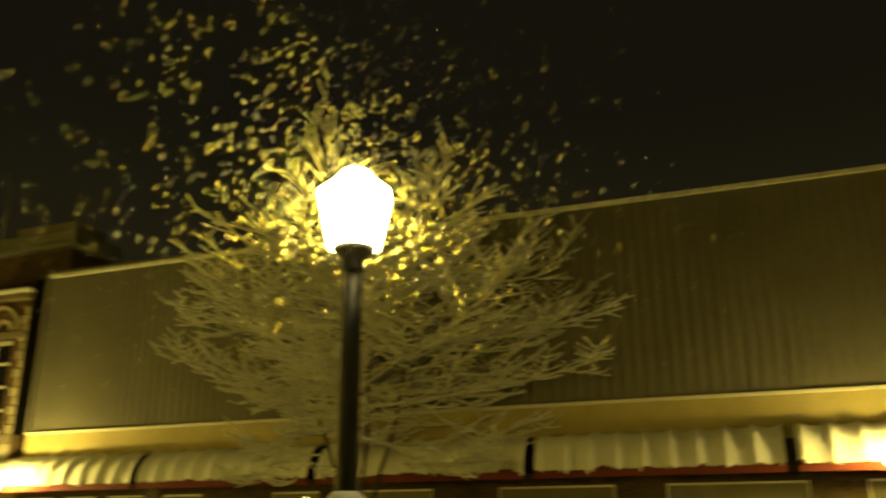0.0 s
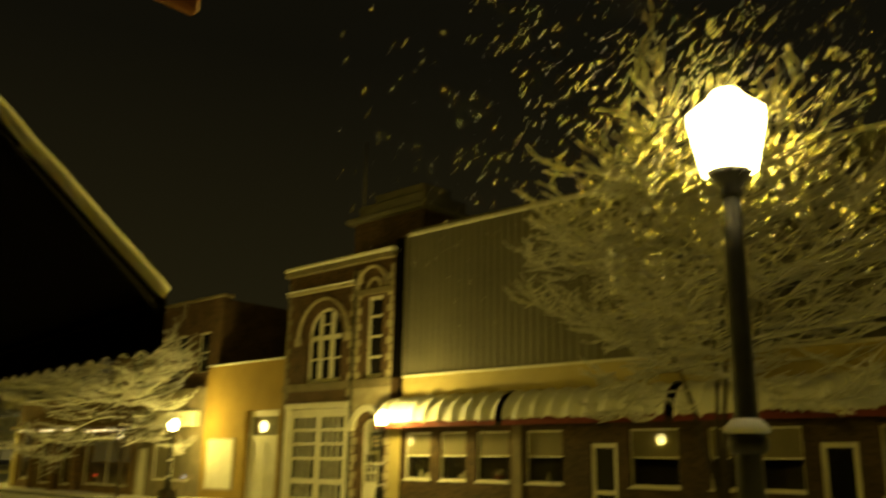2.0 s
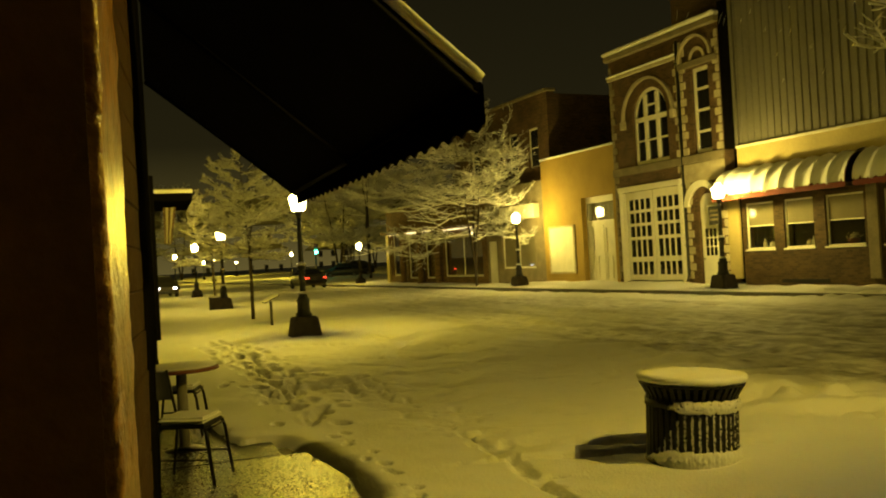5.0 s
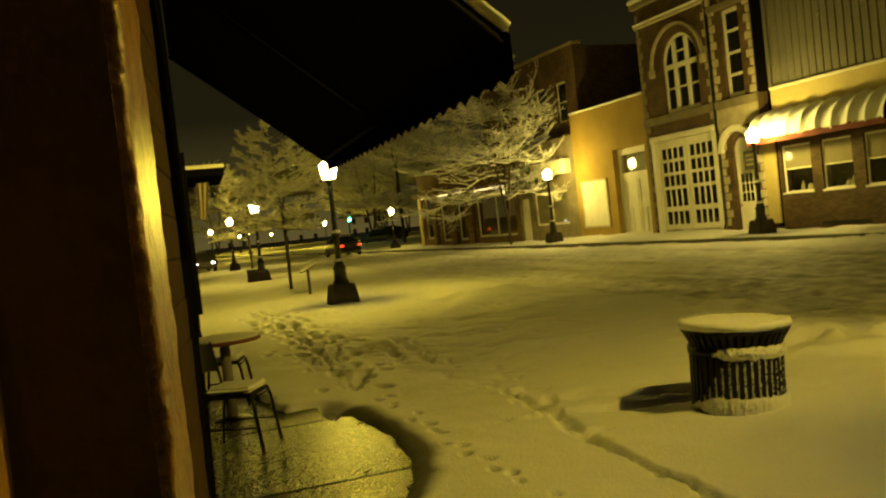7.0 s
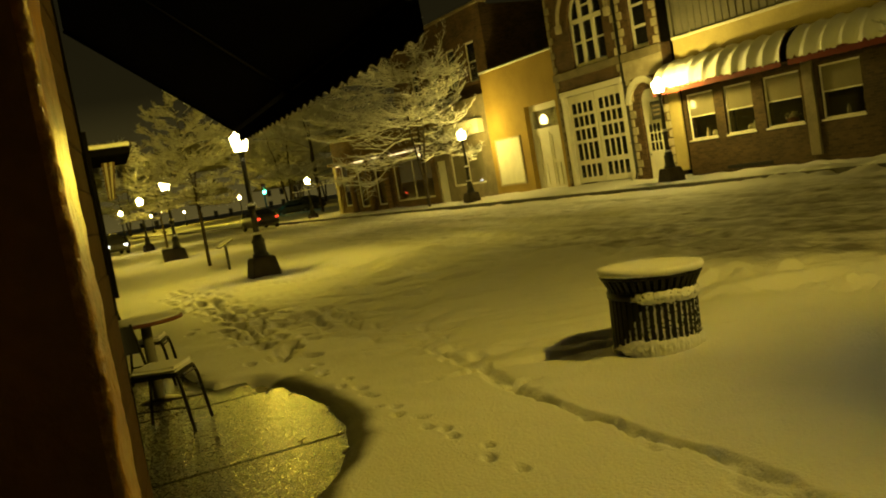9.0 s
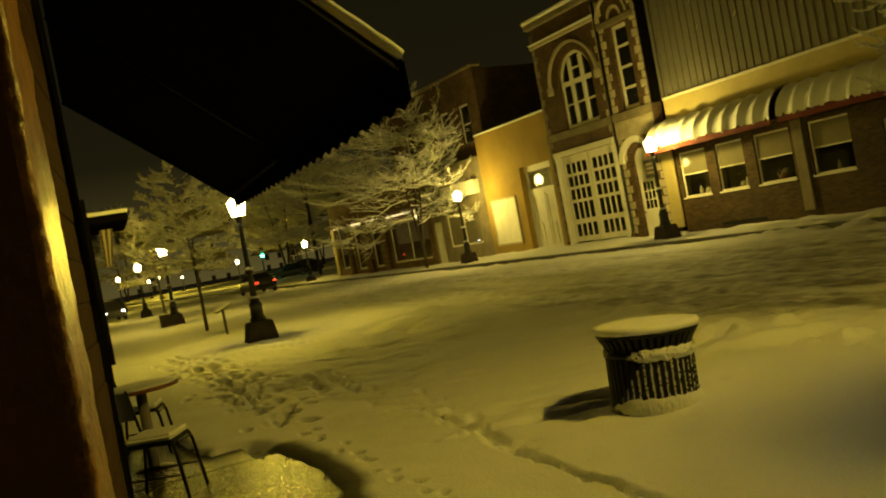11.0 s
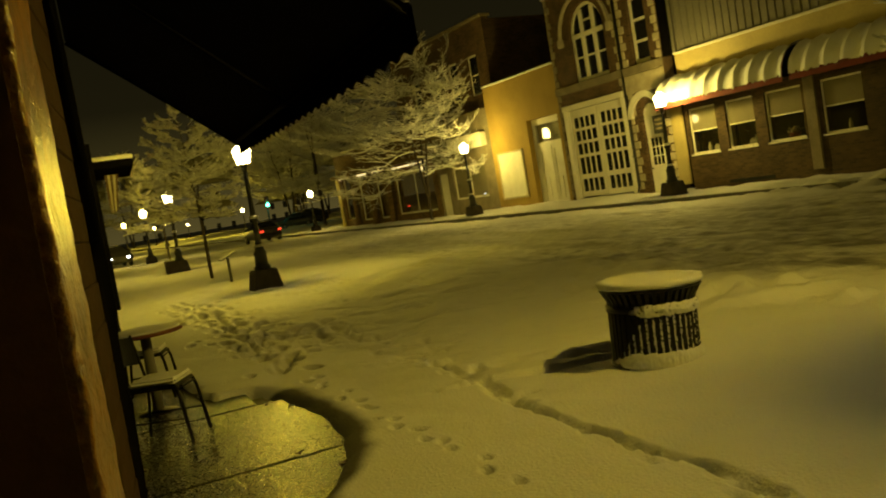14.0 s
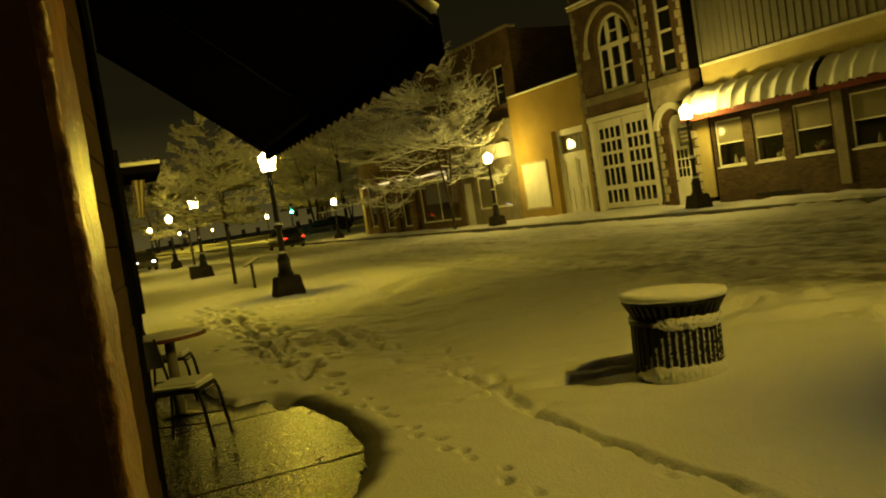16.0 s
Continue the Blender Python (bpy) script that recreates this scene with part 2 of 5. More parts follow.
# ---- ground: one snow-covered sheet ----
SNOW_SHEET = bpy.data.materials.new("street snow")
SNOW_SHEET.use_nodes = True
sn, sl = SNOW_SHEET.node_tree.nodes, SNOW_SHEET.node_tree.links
sb = sn["Principled BSDF"]
stc = sn.new("ShaderNodeTexCoord")
smap = sn.new("ShaderNodeMapping")
smap.inputs["Scale"].default_value = (1.0, 0.12, 1.0)
sl.new(stc.outputs["Object"], smap.inputs[0])
sn1 = sn.new("ShaderNodeTexNoise")
sn1.inputs["Scale"].default_value, sn1.inputs["Detail"].default_value = 1.6, 6
sl.new(smap.outputs[0], sn1.inputs[0])
sn2 = sn.new("ShaderNodeTexNoise")
sn2.inputs["Scale"].default_value, sn2.inputs["Detail"].default_value = 45, 4
sl.new(stc.outputs["Object"], sn2.inputs[0])
lane = sn.new("ShaderNodeAttribute")          # how worn the snow is across the street
lane.attribute_name = "worn"
wear = sn.new("ShaderNodeMath")
wear.operation = "MULTIPLY"
sr = sn.new("ShaderNodeValToRGB")
sr.color_ramp.elements[0].position, sr.color_ramp.elements[1].position = 0.42, 0.60
sn4 = sn.new("ShaderNodeTexNoise")
sn4.inputs["Scale"].default_value, sn4.inputs["Detail"].default_value = 2.4, 9
sl.new(stc.outputs["Object"], sn4.inputs[0])
smean = sn.new("ShaderNodeMath")
smean.operation = "MULTIPLY_ADD"
smean.inputs[1].default_value = 0.5
shalf = sn.new("ShaderNodeMath")
shalf.operation = "MULTIPLY"
shalf.inputs[1].default_value = 0.5
sl.new(sn4.outputs[0], shalf.inputs[0])
sl.new(sn1.outputs[0], smean.inputs[0])
sl.new(shalf.outputs[0], smean.inputs[2])
sl.new(smean.outputs[0], sr.inputs[0])
sl.new(sr.outputs[0], wear.inputs[0])
sl.new(lane.outputs["Fac"], wear.inputs[1])
smix = sn.new("ShaderNodeMix")
smix.data_type = "RGBA"
smix.inputs[6].default_value = (0.80, 0.80, 0.79, 1)
smix.inputs[7].default_value = (0.24, 0.23, 0.21, 1)
srut = sn.new("ShaderNodeAttribute")           # slush in the tyre ruts
srut.attribute_name = "rut"
srm = sn.new("ShaderNodeMath")
srm.operation = "MULTIPLY"
srm.inputs[1].default_value = 0.8
sl.new(srut.outputs["Fac"], srm.inputs[0])
smax = sn.new("ShaderNodeMath")
smax.operation = "MAXIMUM"
sl.new(srm.outputs[0], smax.inputs[0])
sl.new(wear.outputs[0], smax.inputs[1])
sl.new(smax.outputs[0], smix.inputs[0])
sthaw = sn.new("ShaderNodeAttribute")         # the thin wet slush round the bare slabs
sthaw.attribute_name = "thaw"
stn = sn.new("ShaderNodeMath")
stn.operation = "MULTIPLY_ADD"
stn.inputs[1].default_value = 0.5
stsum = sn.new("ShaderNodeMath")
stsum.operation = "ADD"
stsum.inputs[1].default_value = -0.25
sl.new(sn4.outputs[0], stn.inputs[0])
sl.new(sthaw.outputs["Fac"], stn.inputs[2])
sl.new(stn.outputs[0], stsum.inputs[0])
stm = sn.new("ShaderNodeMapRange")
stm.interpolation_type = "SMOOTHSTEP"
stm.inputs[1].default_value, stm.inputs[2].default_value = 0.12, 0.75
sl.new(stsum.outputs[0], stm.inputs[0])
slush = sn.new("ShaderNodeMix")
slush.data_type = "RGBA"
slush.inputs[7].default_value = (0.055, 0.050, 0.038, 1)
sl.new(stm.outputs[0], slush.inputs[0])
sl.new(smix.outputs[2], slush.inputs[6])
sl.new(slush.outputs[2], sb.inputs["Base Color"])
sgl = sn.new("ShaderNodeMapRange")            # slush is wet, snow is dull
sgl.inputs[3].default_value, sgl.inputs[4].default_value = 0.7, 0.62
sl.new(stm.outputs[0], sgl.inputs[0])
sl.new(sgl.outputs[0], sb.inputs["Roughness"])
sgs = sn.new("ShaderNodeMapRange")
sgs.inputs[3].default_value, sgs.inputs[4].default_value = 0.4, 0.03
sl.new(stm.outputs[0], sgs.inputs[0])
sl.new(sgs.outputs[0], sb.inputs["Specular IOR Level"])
sbump = sn.new("ShaderNodeBump")
sbump.inputs["Strength"].default_value, sbump.inputs["Distance"].default_value = 0.45, 0.03
sn3 = sn.new("ShaderNodeTexNoise")
sn3.inputs["Scale"].default_value, sn3.inputs["Detail"].default_value = 2.2, 8
sl.new(stc.outputs["Object"], sn3.inputs[0])
sadd = sn.new("ShaderNodeMath")
sadd.operation = "MULTIPLY_ADD"
sadd.inputs[1].default_value = 2.2
sl.new(sn3.outputs[0], sadd.inputs[0])
sl.new(sn2.outputs[0], sadd.inputs[2])
sl.new(sadd.outputs[0], sbump.inputs["Height"])
schurn = sn.new("ShaderNodeTexNoise")         # churned snow on the carriageway
schurn.inputs["Scale"].default_value, schurn.inputs["Detail"].default_value = 5.0, 7
schmap = sn.new("ShaderNodeMapping")
schmap.inputs["Scale"].default_value = (1.0, 0.45, 1.0)
sl.new(stc.outputs["Object"], schmap.inputs[0])
sl.new(schmap.outputs[0], schurn.inputs[0])
sch = sn.new("ShaderNodeMath")
sch.operation = "MULTIPLY"
sl.new(schurn.outputs[0], sch.inputs[0])
sl.new(lane.outputs["Fac"], sch.inputs[1])
sbump2 = sn.new("ShaderNodeBump")
sbump2.inputs["Strength"].default_value, sbump2.inputs["Distance"].default_value = 0.9, 0.22
sl.new(sch.outputs[0], sbump2.inputs["Height"])
sl.new(sbump.outputs[0], sbump2.inputs["Normal"])
sl.new(sbump2.outputs[0], sb.inputs["Normal"])


def lines(*spans):
    out = []
    for a, b, n in spans:
        out += list(np.linspace(a, b, n, endpoint=False))
    return np.array(out + [spans[-1][1]])


gx = lines((-600, -40, 8), (-40, -2, 12), (-2, 1.7, 60), (1.7, 4.3, 120), (4.3, 7, 84), (7, 19.0, 170), (19.0, 19.6, 12), (19.6, 24, 24), (24, 60, 12), (60, 700, 8))
gy = lines((-400, -30, 8), (-30, 2, 60), (2, 9, 290), (9, 13.5, 140), (13.5, 40, 235), (40, 110, 160), (110, 900, 20))
GX, GY = np.meshgrid(gx, gy, indexing="ij")


def wave(x, y, s, seed):
    """Smooth value noise on a grid of cells of the size s."""
    rs = np.random.RandomState(seed)
    t = rs.rand(64, 64)
    u, v = x / s, y / s
    i, j = np.floor(u).astype(int), np.floor(v).astype(int)
    a, b = u - i, v - j
    a, b = a * a * (3 - 2 * a), b * b * (3 - 2 * b)
    g = lambda p, q: t[p % 64, q % 64]
    return (g(i, j) * (1 - a) + g(i + 1, j) * a) * (1 - b) + (g(i, j + 1) * (1 - a) + g(i + 1, j + 1) * a) * b - 0.5


def step(a, b, v):
    k = np.clip((v - a) / (b - a), 0, 1)
    return k * k * (3 - 2 * k)


near = np.exp(-((GY - 8) / 60) ** 2)
GZ = 0.07 * wave(GX, GY, 2.3, 1) + 0.045 * wave(GX, GY, 0.8, 2) + 0.016 * wave(GX, GY, 0.3, 3)
verge = GX - 0.09 * (GY - 5) + 0.5 * wave(GX, GY, 1.7, 91)
road = step(7.6, 9.6, verge) * (1 - step(18.2, 19.0, GX))
worn = step(7.4, 8.7, verge) * (1 - 0.9 * step(17.3, 18.6, GX)) * (1 - 0.6 * step(11, 18, GY))
GZ = GZ * (1 - 0.6 * road) + road * (0.09 * wave(GX, GY * 0.08, 0.45, 5) + 0.06 * wave(GX, GY * 0.7, 0.35, 6) - 0.03)
# drift lines that sweep across the forecourt, and wind ripples across them
GZ += (0.06 * wave(GX * 0.35 + GY * 0.25, GY * 0.9 - GX * 0.55, 0.5, 7) + 0.03 * wave(GX * 0.3 + GY * 0.2, GY * 1.0 - GX * 0.5, 0.21, 17)) * (1 - road) * step(2.2, 3.4, GX) * near
RU, RV = 0.47 * GX + 0.88 * GY, 0.88 * GX - 0.47 * GY
gust = step(-0.12, 0.25, wave(GX, GY, 2.7, 23))
GZ += (0.17 * wave(RV * 0.22, RU, 0.34, 21) + 0.10 * wave(RV * 0.3, RU + 0.2 * RV, 0.15, 22)) * (0.25 + 0.75 * gust) * (1 - road) * step(2.9, 3.8, GX) * step(5.0, 6.5, GY) * (1 - step(17, 20, GY))
for size, wide, depth, seed, k in ((0.62, 0.045, 0.075, 71, 0.16), (0.36, 0.05, 0.05, 72, 0.22), (0.9, 0.03, 0.06, 73, 0.12)):
    crease = wave(RV * k + 0.25 * wave(GX, GY, 1.4, seed + 9), RU + 0.12 * wave(GX, GY, 0.5, seed + 5), size, seed)
    GZ -= depth * np.exp(-(crease / wide) ** 2) * step(-0.1, 0.22, wave(GX, GY, 1.6, seed + 3)) * step(3.0, 3.6, GX) * (1 - step(9.5, 11, GX)) * step(5.6, 7.5, GY) * (1 - step(18, 22, GY))
for size, wide, depth, seed, k in ((0.7, 0.05, 0.06, 81, 0.05), (0.4, 0.05, 0.04, 82, 0.08)):
    crease = wave(GX + 0.15 * wave(GX, GY, 1.1, seed + 5), GY * k, size, seed)
    GZ -= depth * np.exp(-(crease / wide) ** 2) * step(-0.15, 0.2, wave(GX, GY * 0.5, 1.3, seed + 3)) * road * near
# tyre ruts worn along the road
rut = np.zeros_like(GX)
for k, (rx, half) in enumerate(((10.6, 0.13), (12.1, 0.15), (12.9, 0.12), (14.3, 0.16), (15.4, 0.12), (16.9, 0.15), (17.35, 0.10))):
    off = rx + 0.5 * wave(GY * 0.12, GX * 0 + k * 3.1, 1.0, 40 + k) + 0.10 * wave(GY, GX * 0 + k, 2.0, 50 + k)
    rut += np.exp(-((GX - off) / half) ** 2) * (0.35 + 0.65 * step(-0.3, 0.3, wave(GX, GY, 2.2, 60 + k)))
rut = np.clip(rut, 0, 1) * near
GZ -= 0.05 * rut
# the far pavement stands a kerb higher
GZ += 0.14 * step(19.25, 19.33, GX) + 0.10 * step(20.6, 21.8, GX) * step(24.0, 25.5, GY) * (1 - step(36, 38, GY))
# mounds at the near kerb and a ploughed ridge
GZ += 0.12 * np.exp(-((GX - (3.95 + 0.08 * GY) - 2.6) / 0.9) ** 2) * np.exp(-((GY - 17) / 4.0) ** 2)


def dent(x, y, r, depth, angle=0.0, long=1.8):
    """Pushes a footprint into the sheet, with a low rim."""
    c, s = math.cos(angle), math.sin(angle)
    ii = np.where(np.abs(gx - x) < 4 * r * long)[0]
    jj = np.where(np.abs(gy - y) < 4 * r * long)[0]
    if len(ii) < 2 or len(jj) < 2:
        return
    sl_ = np.s_[ii[0]:ii[-1] + 1, jj[0]:jj[-1] + 1]
    dx, dy = GX[sl_] - x, GY[sl_] - y
    u, v = (dx * c + dy * s) / r, (-dx * s + dy * c) / (r * long)
    u, v = u + 0.9 * wave(GX[sl_], GY[sl_], 0.09, 31), v + 0.7 * wave(GX[sl_], GY[sl_], 0.11, 32)
    q = u * u + v * v
    GZ[sl_] += -(1.35 if depth > 0 else 1.0) * depth * np.exp(-q ** 2) + 0.07 * depth * np.exp(-((np.sqrt(q) - 1.5) / 0.4) ** 2)


def trail(points, stride, gait, r, depth, seed):
    rs = random.Random(seed)
    side = 1
    for (x0, y0), (x1, y1) in zip(points, points[1:]):
        d = math.hypot(x1 - x0, y1 - y0)
        a = math.atan2(x0 - x1, y1 - y0)
        for k in range(int(d / stride)):
            f = (k + 0.5) * stride / d
            side = -side
            dent(x0 + (x1 - x0) * f + side * gait * math.cos(a) + rs.uniform(-.04, .04), y0 + (y1 - y0) * f + side * gait * math.sin(a) + rs.uniform(-.06, .06),
                 r * rs.uniform(.8, 1.15), depth * rs.uniform(.6, 1.2), a + rs.uniform(-.3, .3))


trail([(3.5, 21), (3.36, 16), (3.1, 12.6), (2.75, 10.8), (2.6, 9.0)], 0.36, 0.12, 0.095, 0.085, 11)
trail([(3.1, 20), (2.9, 15), (2.8, 12.2), (2.55, 9.9)], 0.40, 0.13, 0.09, 0.075, 12)
trail([(3.9, 19), (3.5, 15), (3.26, 12.8), (3.05, 10.6), (2.85, 9.4)], 0.42, 0.12, 0.09, 0.07, 13)
trail([(4.3, 12.5), (3.73, 8.43), (3.4, 7.03), (3.33, 5.69), (3.14, 4.77), (3.03, 4.04), (2.91, 3.3), (2.8, 2.6)], 0.30, 0.03, 0.045, 0.034, 14)
trail([(4.1, 9.0), (3.62, 6.9), (3.36, 5.8)], 0.5, 0.05, 0.06, 0.035, 19)
trail([(3.95, 12.2), (3.75, 10.9), (3.6, 10.0), (3.3, 9.2)], 0.30, 0.16, 0.10, 0.085, 16)
trail([(3.4, 17), (2.98, 14), (2.76, 12.3), (2.62, 10.8), (2.60, 9.5), (2.56, 8.4)], 0.34, 0.10, 0.085, 0.10, 20)
trail([(2.53, 8.3), (2.48, 7.28), (2.37, 6.13), (2.30, 5.21), (2.28, 4.29), (2.26, 3.7)], 0.21, 0.03, 0.036, 0.06, 15)
# trampled patch
rs4 = random.Random(44)
for k in range(26):
    y = rs4.uniform(9.0, 17.5)
    dent(2.75 + 0.07 * (y - 9) + rs4.gauss(0, 0.42), y, rs4.uniform(.055, .085), rs4.uniform(.04, .08), rs4.uniform(-.5, .5), rs4.uniform(1.5, 2.2))
# wind scours across the forecourt
for k in range(110):
    x, y = rs4.uniform(3.2, 8.5), rs4.uniform(5.5, 15)
    dent(x, y, rs4.uniform(.05, .10), rs4.uniform(.012, .045), 1.1 + rs4.uniform(-.25, .25), rs4.uniform(3, 7))
# scuffed groove
for k in range(46):
    f = k / 45
    dent(3.45 - 0.55 * f + 0.05 * math.sin(f * 9), 7.2 - 4.6 * f, 0.04, 0.055 * random.random(), 0.1 + 0.4 * math.sin(f * 7), 3.2)
# clods along the edge of the ploughed lane
for k in range(60):
    y = random.uniform(2, 10)
    dent(7.0 + 0.05 * (y - 5.5) + random.uniform(-.35, .35), y, random.uniform(.08, .16), -random.uniform(.02, .07), random.random() * 3, 1.2)
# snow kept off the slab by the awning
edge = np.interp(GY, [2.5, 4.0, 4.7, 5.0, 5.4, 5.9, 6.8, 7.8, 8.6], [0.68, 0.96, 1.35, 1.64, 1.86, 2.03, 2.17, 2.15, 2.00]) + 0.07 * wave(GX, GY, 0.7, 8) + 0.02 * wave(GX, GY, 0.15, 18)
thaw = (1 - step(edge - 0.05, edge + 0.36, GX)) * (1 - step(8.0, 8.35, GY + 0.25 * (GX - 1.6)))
bare = (1 - step(edge - 0.22, edge + 0.12, GX)) * (1 - step(8.42, 8.62, GY - 1.9 * (1 - step(1.4, 1.62, GX + 0.15 * wave(GX, GY, 0.4, 29))) + 0.12 * wave(GX, GY, 0.5, 9) + 0.25 * (GX - 1.6) + 0.05 * wave(GX, GY, 0.15, 19)))
GZ = GZ * (1 - bare) + bare * -0.14
gv = np.stack([GX, GY, GZ], -1).reshape(-1, 3)
ni, nj = GX.shape
q = (np.arange(ni - 1)[:, None] * nj + np.arange(nj - 1)[None]).ravel()
gf = np.stack([q, q + nj, q + nj + 1, q + 1], -1)
gme = bpy.data.meshes.new("ground")
gme.vertices.add(len(gv))
gme.vertices.foreach_set("co", gv.ravel())
gme.loops.add(gf.size)
gme.loops.foreach_set("vertex_index", gf.ravel())
gme.polygons.add(len(gf))
gme.polygons.foreach_set("loop_start", np.arange(0, gf.size, 4))
gme.polygons.foreach_set("use_smooth", np.ones(len(gf), bool))
gme.update(calc_edges=True)
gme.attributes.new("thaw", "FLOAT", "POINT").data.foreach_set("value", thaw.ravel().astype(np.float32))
gme.attributes.new("worn", "FLOAT", "POINT").data.foreach_set("value", worn.ravel().astype(np.float32))
gme.attributes.new("rut", "FLOAT", "POINT").data.foreach_set("value", rut.ravel().astype(np.float32))
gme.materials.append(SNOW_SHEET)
ground = tagged(new("ground", gme), "snow-covered street and pavement with footprints and tyre wear", "ground", kind="structure")

# concrete slabs under the awning, with open joints
slabs = empty("pavement", pose(0, 0, 0), "wet bare concrete slabs beside the shopfront", "pavement", kind="structure")
for y0, y1 in ((-3.0, -0.8), (-0.8, 1.5), (1.5, 3.75), (3.75, 5.93), (5.93, 8.0), (8.0, 10.6)):
    for x0, x1 in ((-2.2, 2.55 if y0 < 8 else 1.2),):
        bm = box(x0 + 0.008, y0 + 0.01, -0.25, x1 - 0.008, y1 - 0.01, -0.05, 0.012)
        bmesh.ops.transform(bm, matrix=pose(0, 0, 0, 0, 0, -5.0), verts=bm.verts[:])
        part("slab", bm, CONCRETE, slabs)
bm = box(-2.6, -3.4, -0.4, 2.5, 8.4, -0.075)
bmesh.ops.transform(bm, matrix=pose(0, 0, 0, 0, 0, -5.0), verts=bm.verts[:])
part("bedding", bm, KERB, slabs)

bm = box(19.18, -60, -0.2, 19.30, 140, 0.115, 0.02)
tagged(put("kerb", bm, KERB), "dark concrete kerb along the far pavement", "kerb", kind="structure")


# ---- far side of the street: the row of fronts at x = 22 ----
FX = 22.0


def wall_cells(y0, y1, z0, z1, holes, x0, x1, bm=None):
    """A wall slab with rectangular holes (y0, z0, y1, z1) right through it."""
    bm = bm or bmesh.new()
    ys = sorted({y0, y1, *[h[0] for h in holes], *[h[2] for h in holes]})
    zs = sorted({z0, z1, *[h[1] for h in holes], *[h[3] for h in holes]})
    for a, b in zip(ys, ys[1:]):
        run = None
        for c, d in zip(zs, zs[1:]):
            my, mz = (a + b) / 2, (c + d) / 2
            hole = any(h[0] < my < h[2] and h[1] < mz < h[3] for h in holes)
            if hole:
                if run:
                    box(x0, a, run[0], x1, b, run[1], bm=bm)
                run = None
            else:
                run = (run[0], d) if run else (c, d)
        if run:
            box(x0, a, run[0], x1, b, run[1], bm=bm)
    bmesh.ops.remove_doubles(bm, verts=bm.verts[:], dist=1e-4)
    return bm


def ring(yc, zc, r0, r1, x0, x1, n=18, a0=0.0, a1=math.pi, bm=None):
    """A half round band between two radii, in the plane of the front."""
    bm = bm or bmesh.new()
    cols = []
    for k in range(n + 1):
        a = a0 + (a1 - a0) * k / n
        cols.append([bm.verts.new((x, yc + r * math.cos(a), zc + r * math.sin(a))) for x, r in ((x0, r0), (x0, r1), (x1, r1), (x1, r0))])
    for p, q_ in zip(cols, cols[1:]):
        for k in range(4):
            bm.faces.new((p[k], p[(k + 1) % 4], q_[(k + 1) % 4], q_[k]))
    bm.faces.new(cols[0])
    bm.faces.new(list(reversed(cols[-1])))
    bmesh.ops.recalc_face_normals(bm, faces=bm.faces[:])
    return bm


def spandrel(yc, zs, r, ztop, x0, x1, n=14, bm=None):
    """Fills a square-headed opening above a half round arch."""
    bm = bm or bmesh.new()
    low, high = [], []
    for k in range(n + 1):
        a = math.pi * k / n
        y, z = yc + r * math.cos(a), zs + r * math.sin(a)
        low.append([bm.verts.new((x, y, z)) for x in (x0, x1)])
        high.append([bm.verts.new((x, y, ztop)) for x in (x0, x1)])
    for k in range(n):
        a, b, c, d = low[k], low[k + 1], high[k + 1], high[k]
        bm.faces.new((a[0], d[0], c[0], b[0]))
        bm.faces.new((a[1], b[1], c[1], d[1]))
        bm.faces.new((a[0], b[0], b[1], a[1]))
        bm.faces.new((d[0], d[1], c[1], c[0]))
    bmesh.ops.recalc_face_normals(bm, faces=bm.faces[:])
    return bm


def window(name, parent, y0, z0, y1, z1, xf, cols=1, rows=2, material=WHITE, bar=0.05, depth=0.06, blind=0.0, clear=None, turn=0.0):
    """A glazed window with frame, bars and panes in an opening; xf is the front of its frame."""
    w = new(name)
    w.parent = parent
    bm = bmesh.new()
    box(xf, y0, z0, xf + depth, y0 + bar * 1.3, z1, bm=bm)
    box(xf, y1 - bar * 1.3, z0, xf + depth, y1, z1, bm=bm)
    box(xf - 0.003, y0 + bar * 1.3, z0, xf + depth, y1 - bar * 1.3, z0 + bar * 1.4, bm=bm)
    box(xf - 0.003, y0 + bar * 1.3, z1 - bar * 1.4, xf + depth, y1 - bar * 1.3, z1, bm=bm)
    part("window_frame", bm, material, w)
    cw, rh = (y1 - y0) / cols, (z1 - z0) / rows
    if cols > 1 or rows > 1:
        for c in range(1, cols):
            part("glazing_bar", box(xf + 0.008, y0 + c * cw - bar / 2, z0 + bar, xf + depth, y0 + c * cw + bar / 2, z1 - bar), material, w)
        for r in range(1, rows):
            part("glazing_bar", box(xf + 0.012, y0 + bar, z0 + r * rh - bar / 2, xf + depth, y1 - bar, z0 + r * rh + bar / 2), material, w)
    for c in range(cols):
        for r in range(rows):
            pane = box(xf + 0.03, y0 + c * cw + bar / 2, z0 + r * rh + bar / 2, xf + 0.036, y0 + (c + 1) * cw - bar / 2, z0 + (r + 1) * rh - bar / 2)
            if turn:
                mid = Matrix.Translation((xf + 0.033, y0 + (c + 0.5) * cw, 0))
                bmesh.ops.transform(pane, matrix=mid @ pose(0, 0, 0, 0, 0, turn) @ mid.inverted(), verts=pane.verts[:])
            part("pane", pane, (clear or GLASS) if not blind or (z0 + r * rh) < z1 - blind * (z1 - z0) - 0.05 else BLIND_GLASS, w)
    return w


BLIND_GLASS = mat("pane over a drawn blind", (0.20, 0.18, 0.12), 0.025, vary=0.12, scale=1.5, fine=20, bump=0.0, spec=0.6)

# -- old fire house --
fire = empty("fire_house", pose(FX, 26.5, 0), "old two-storey brick fire house with pale quoins and arched windows", "building")
fire_off = Matrix.Translation((-FX, -26.5, 0))


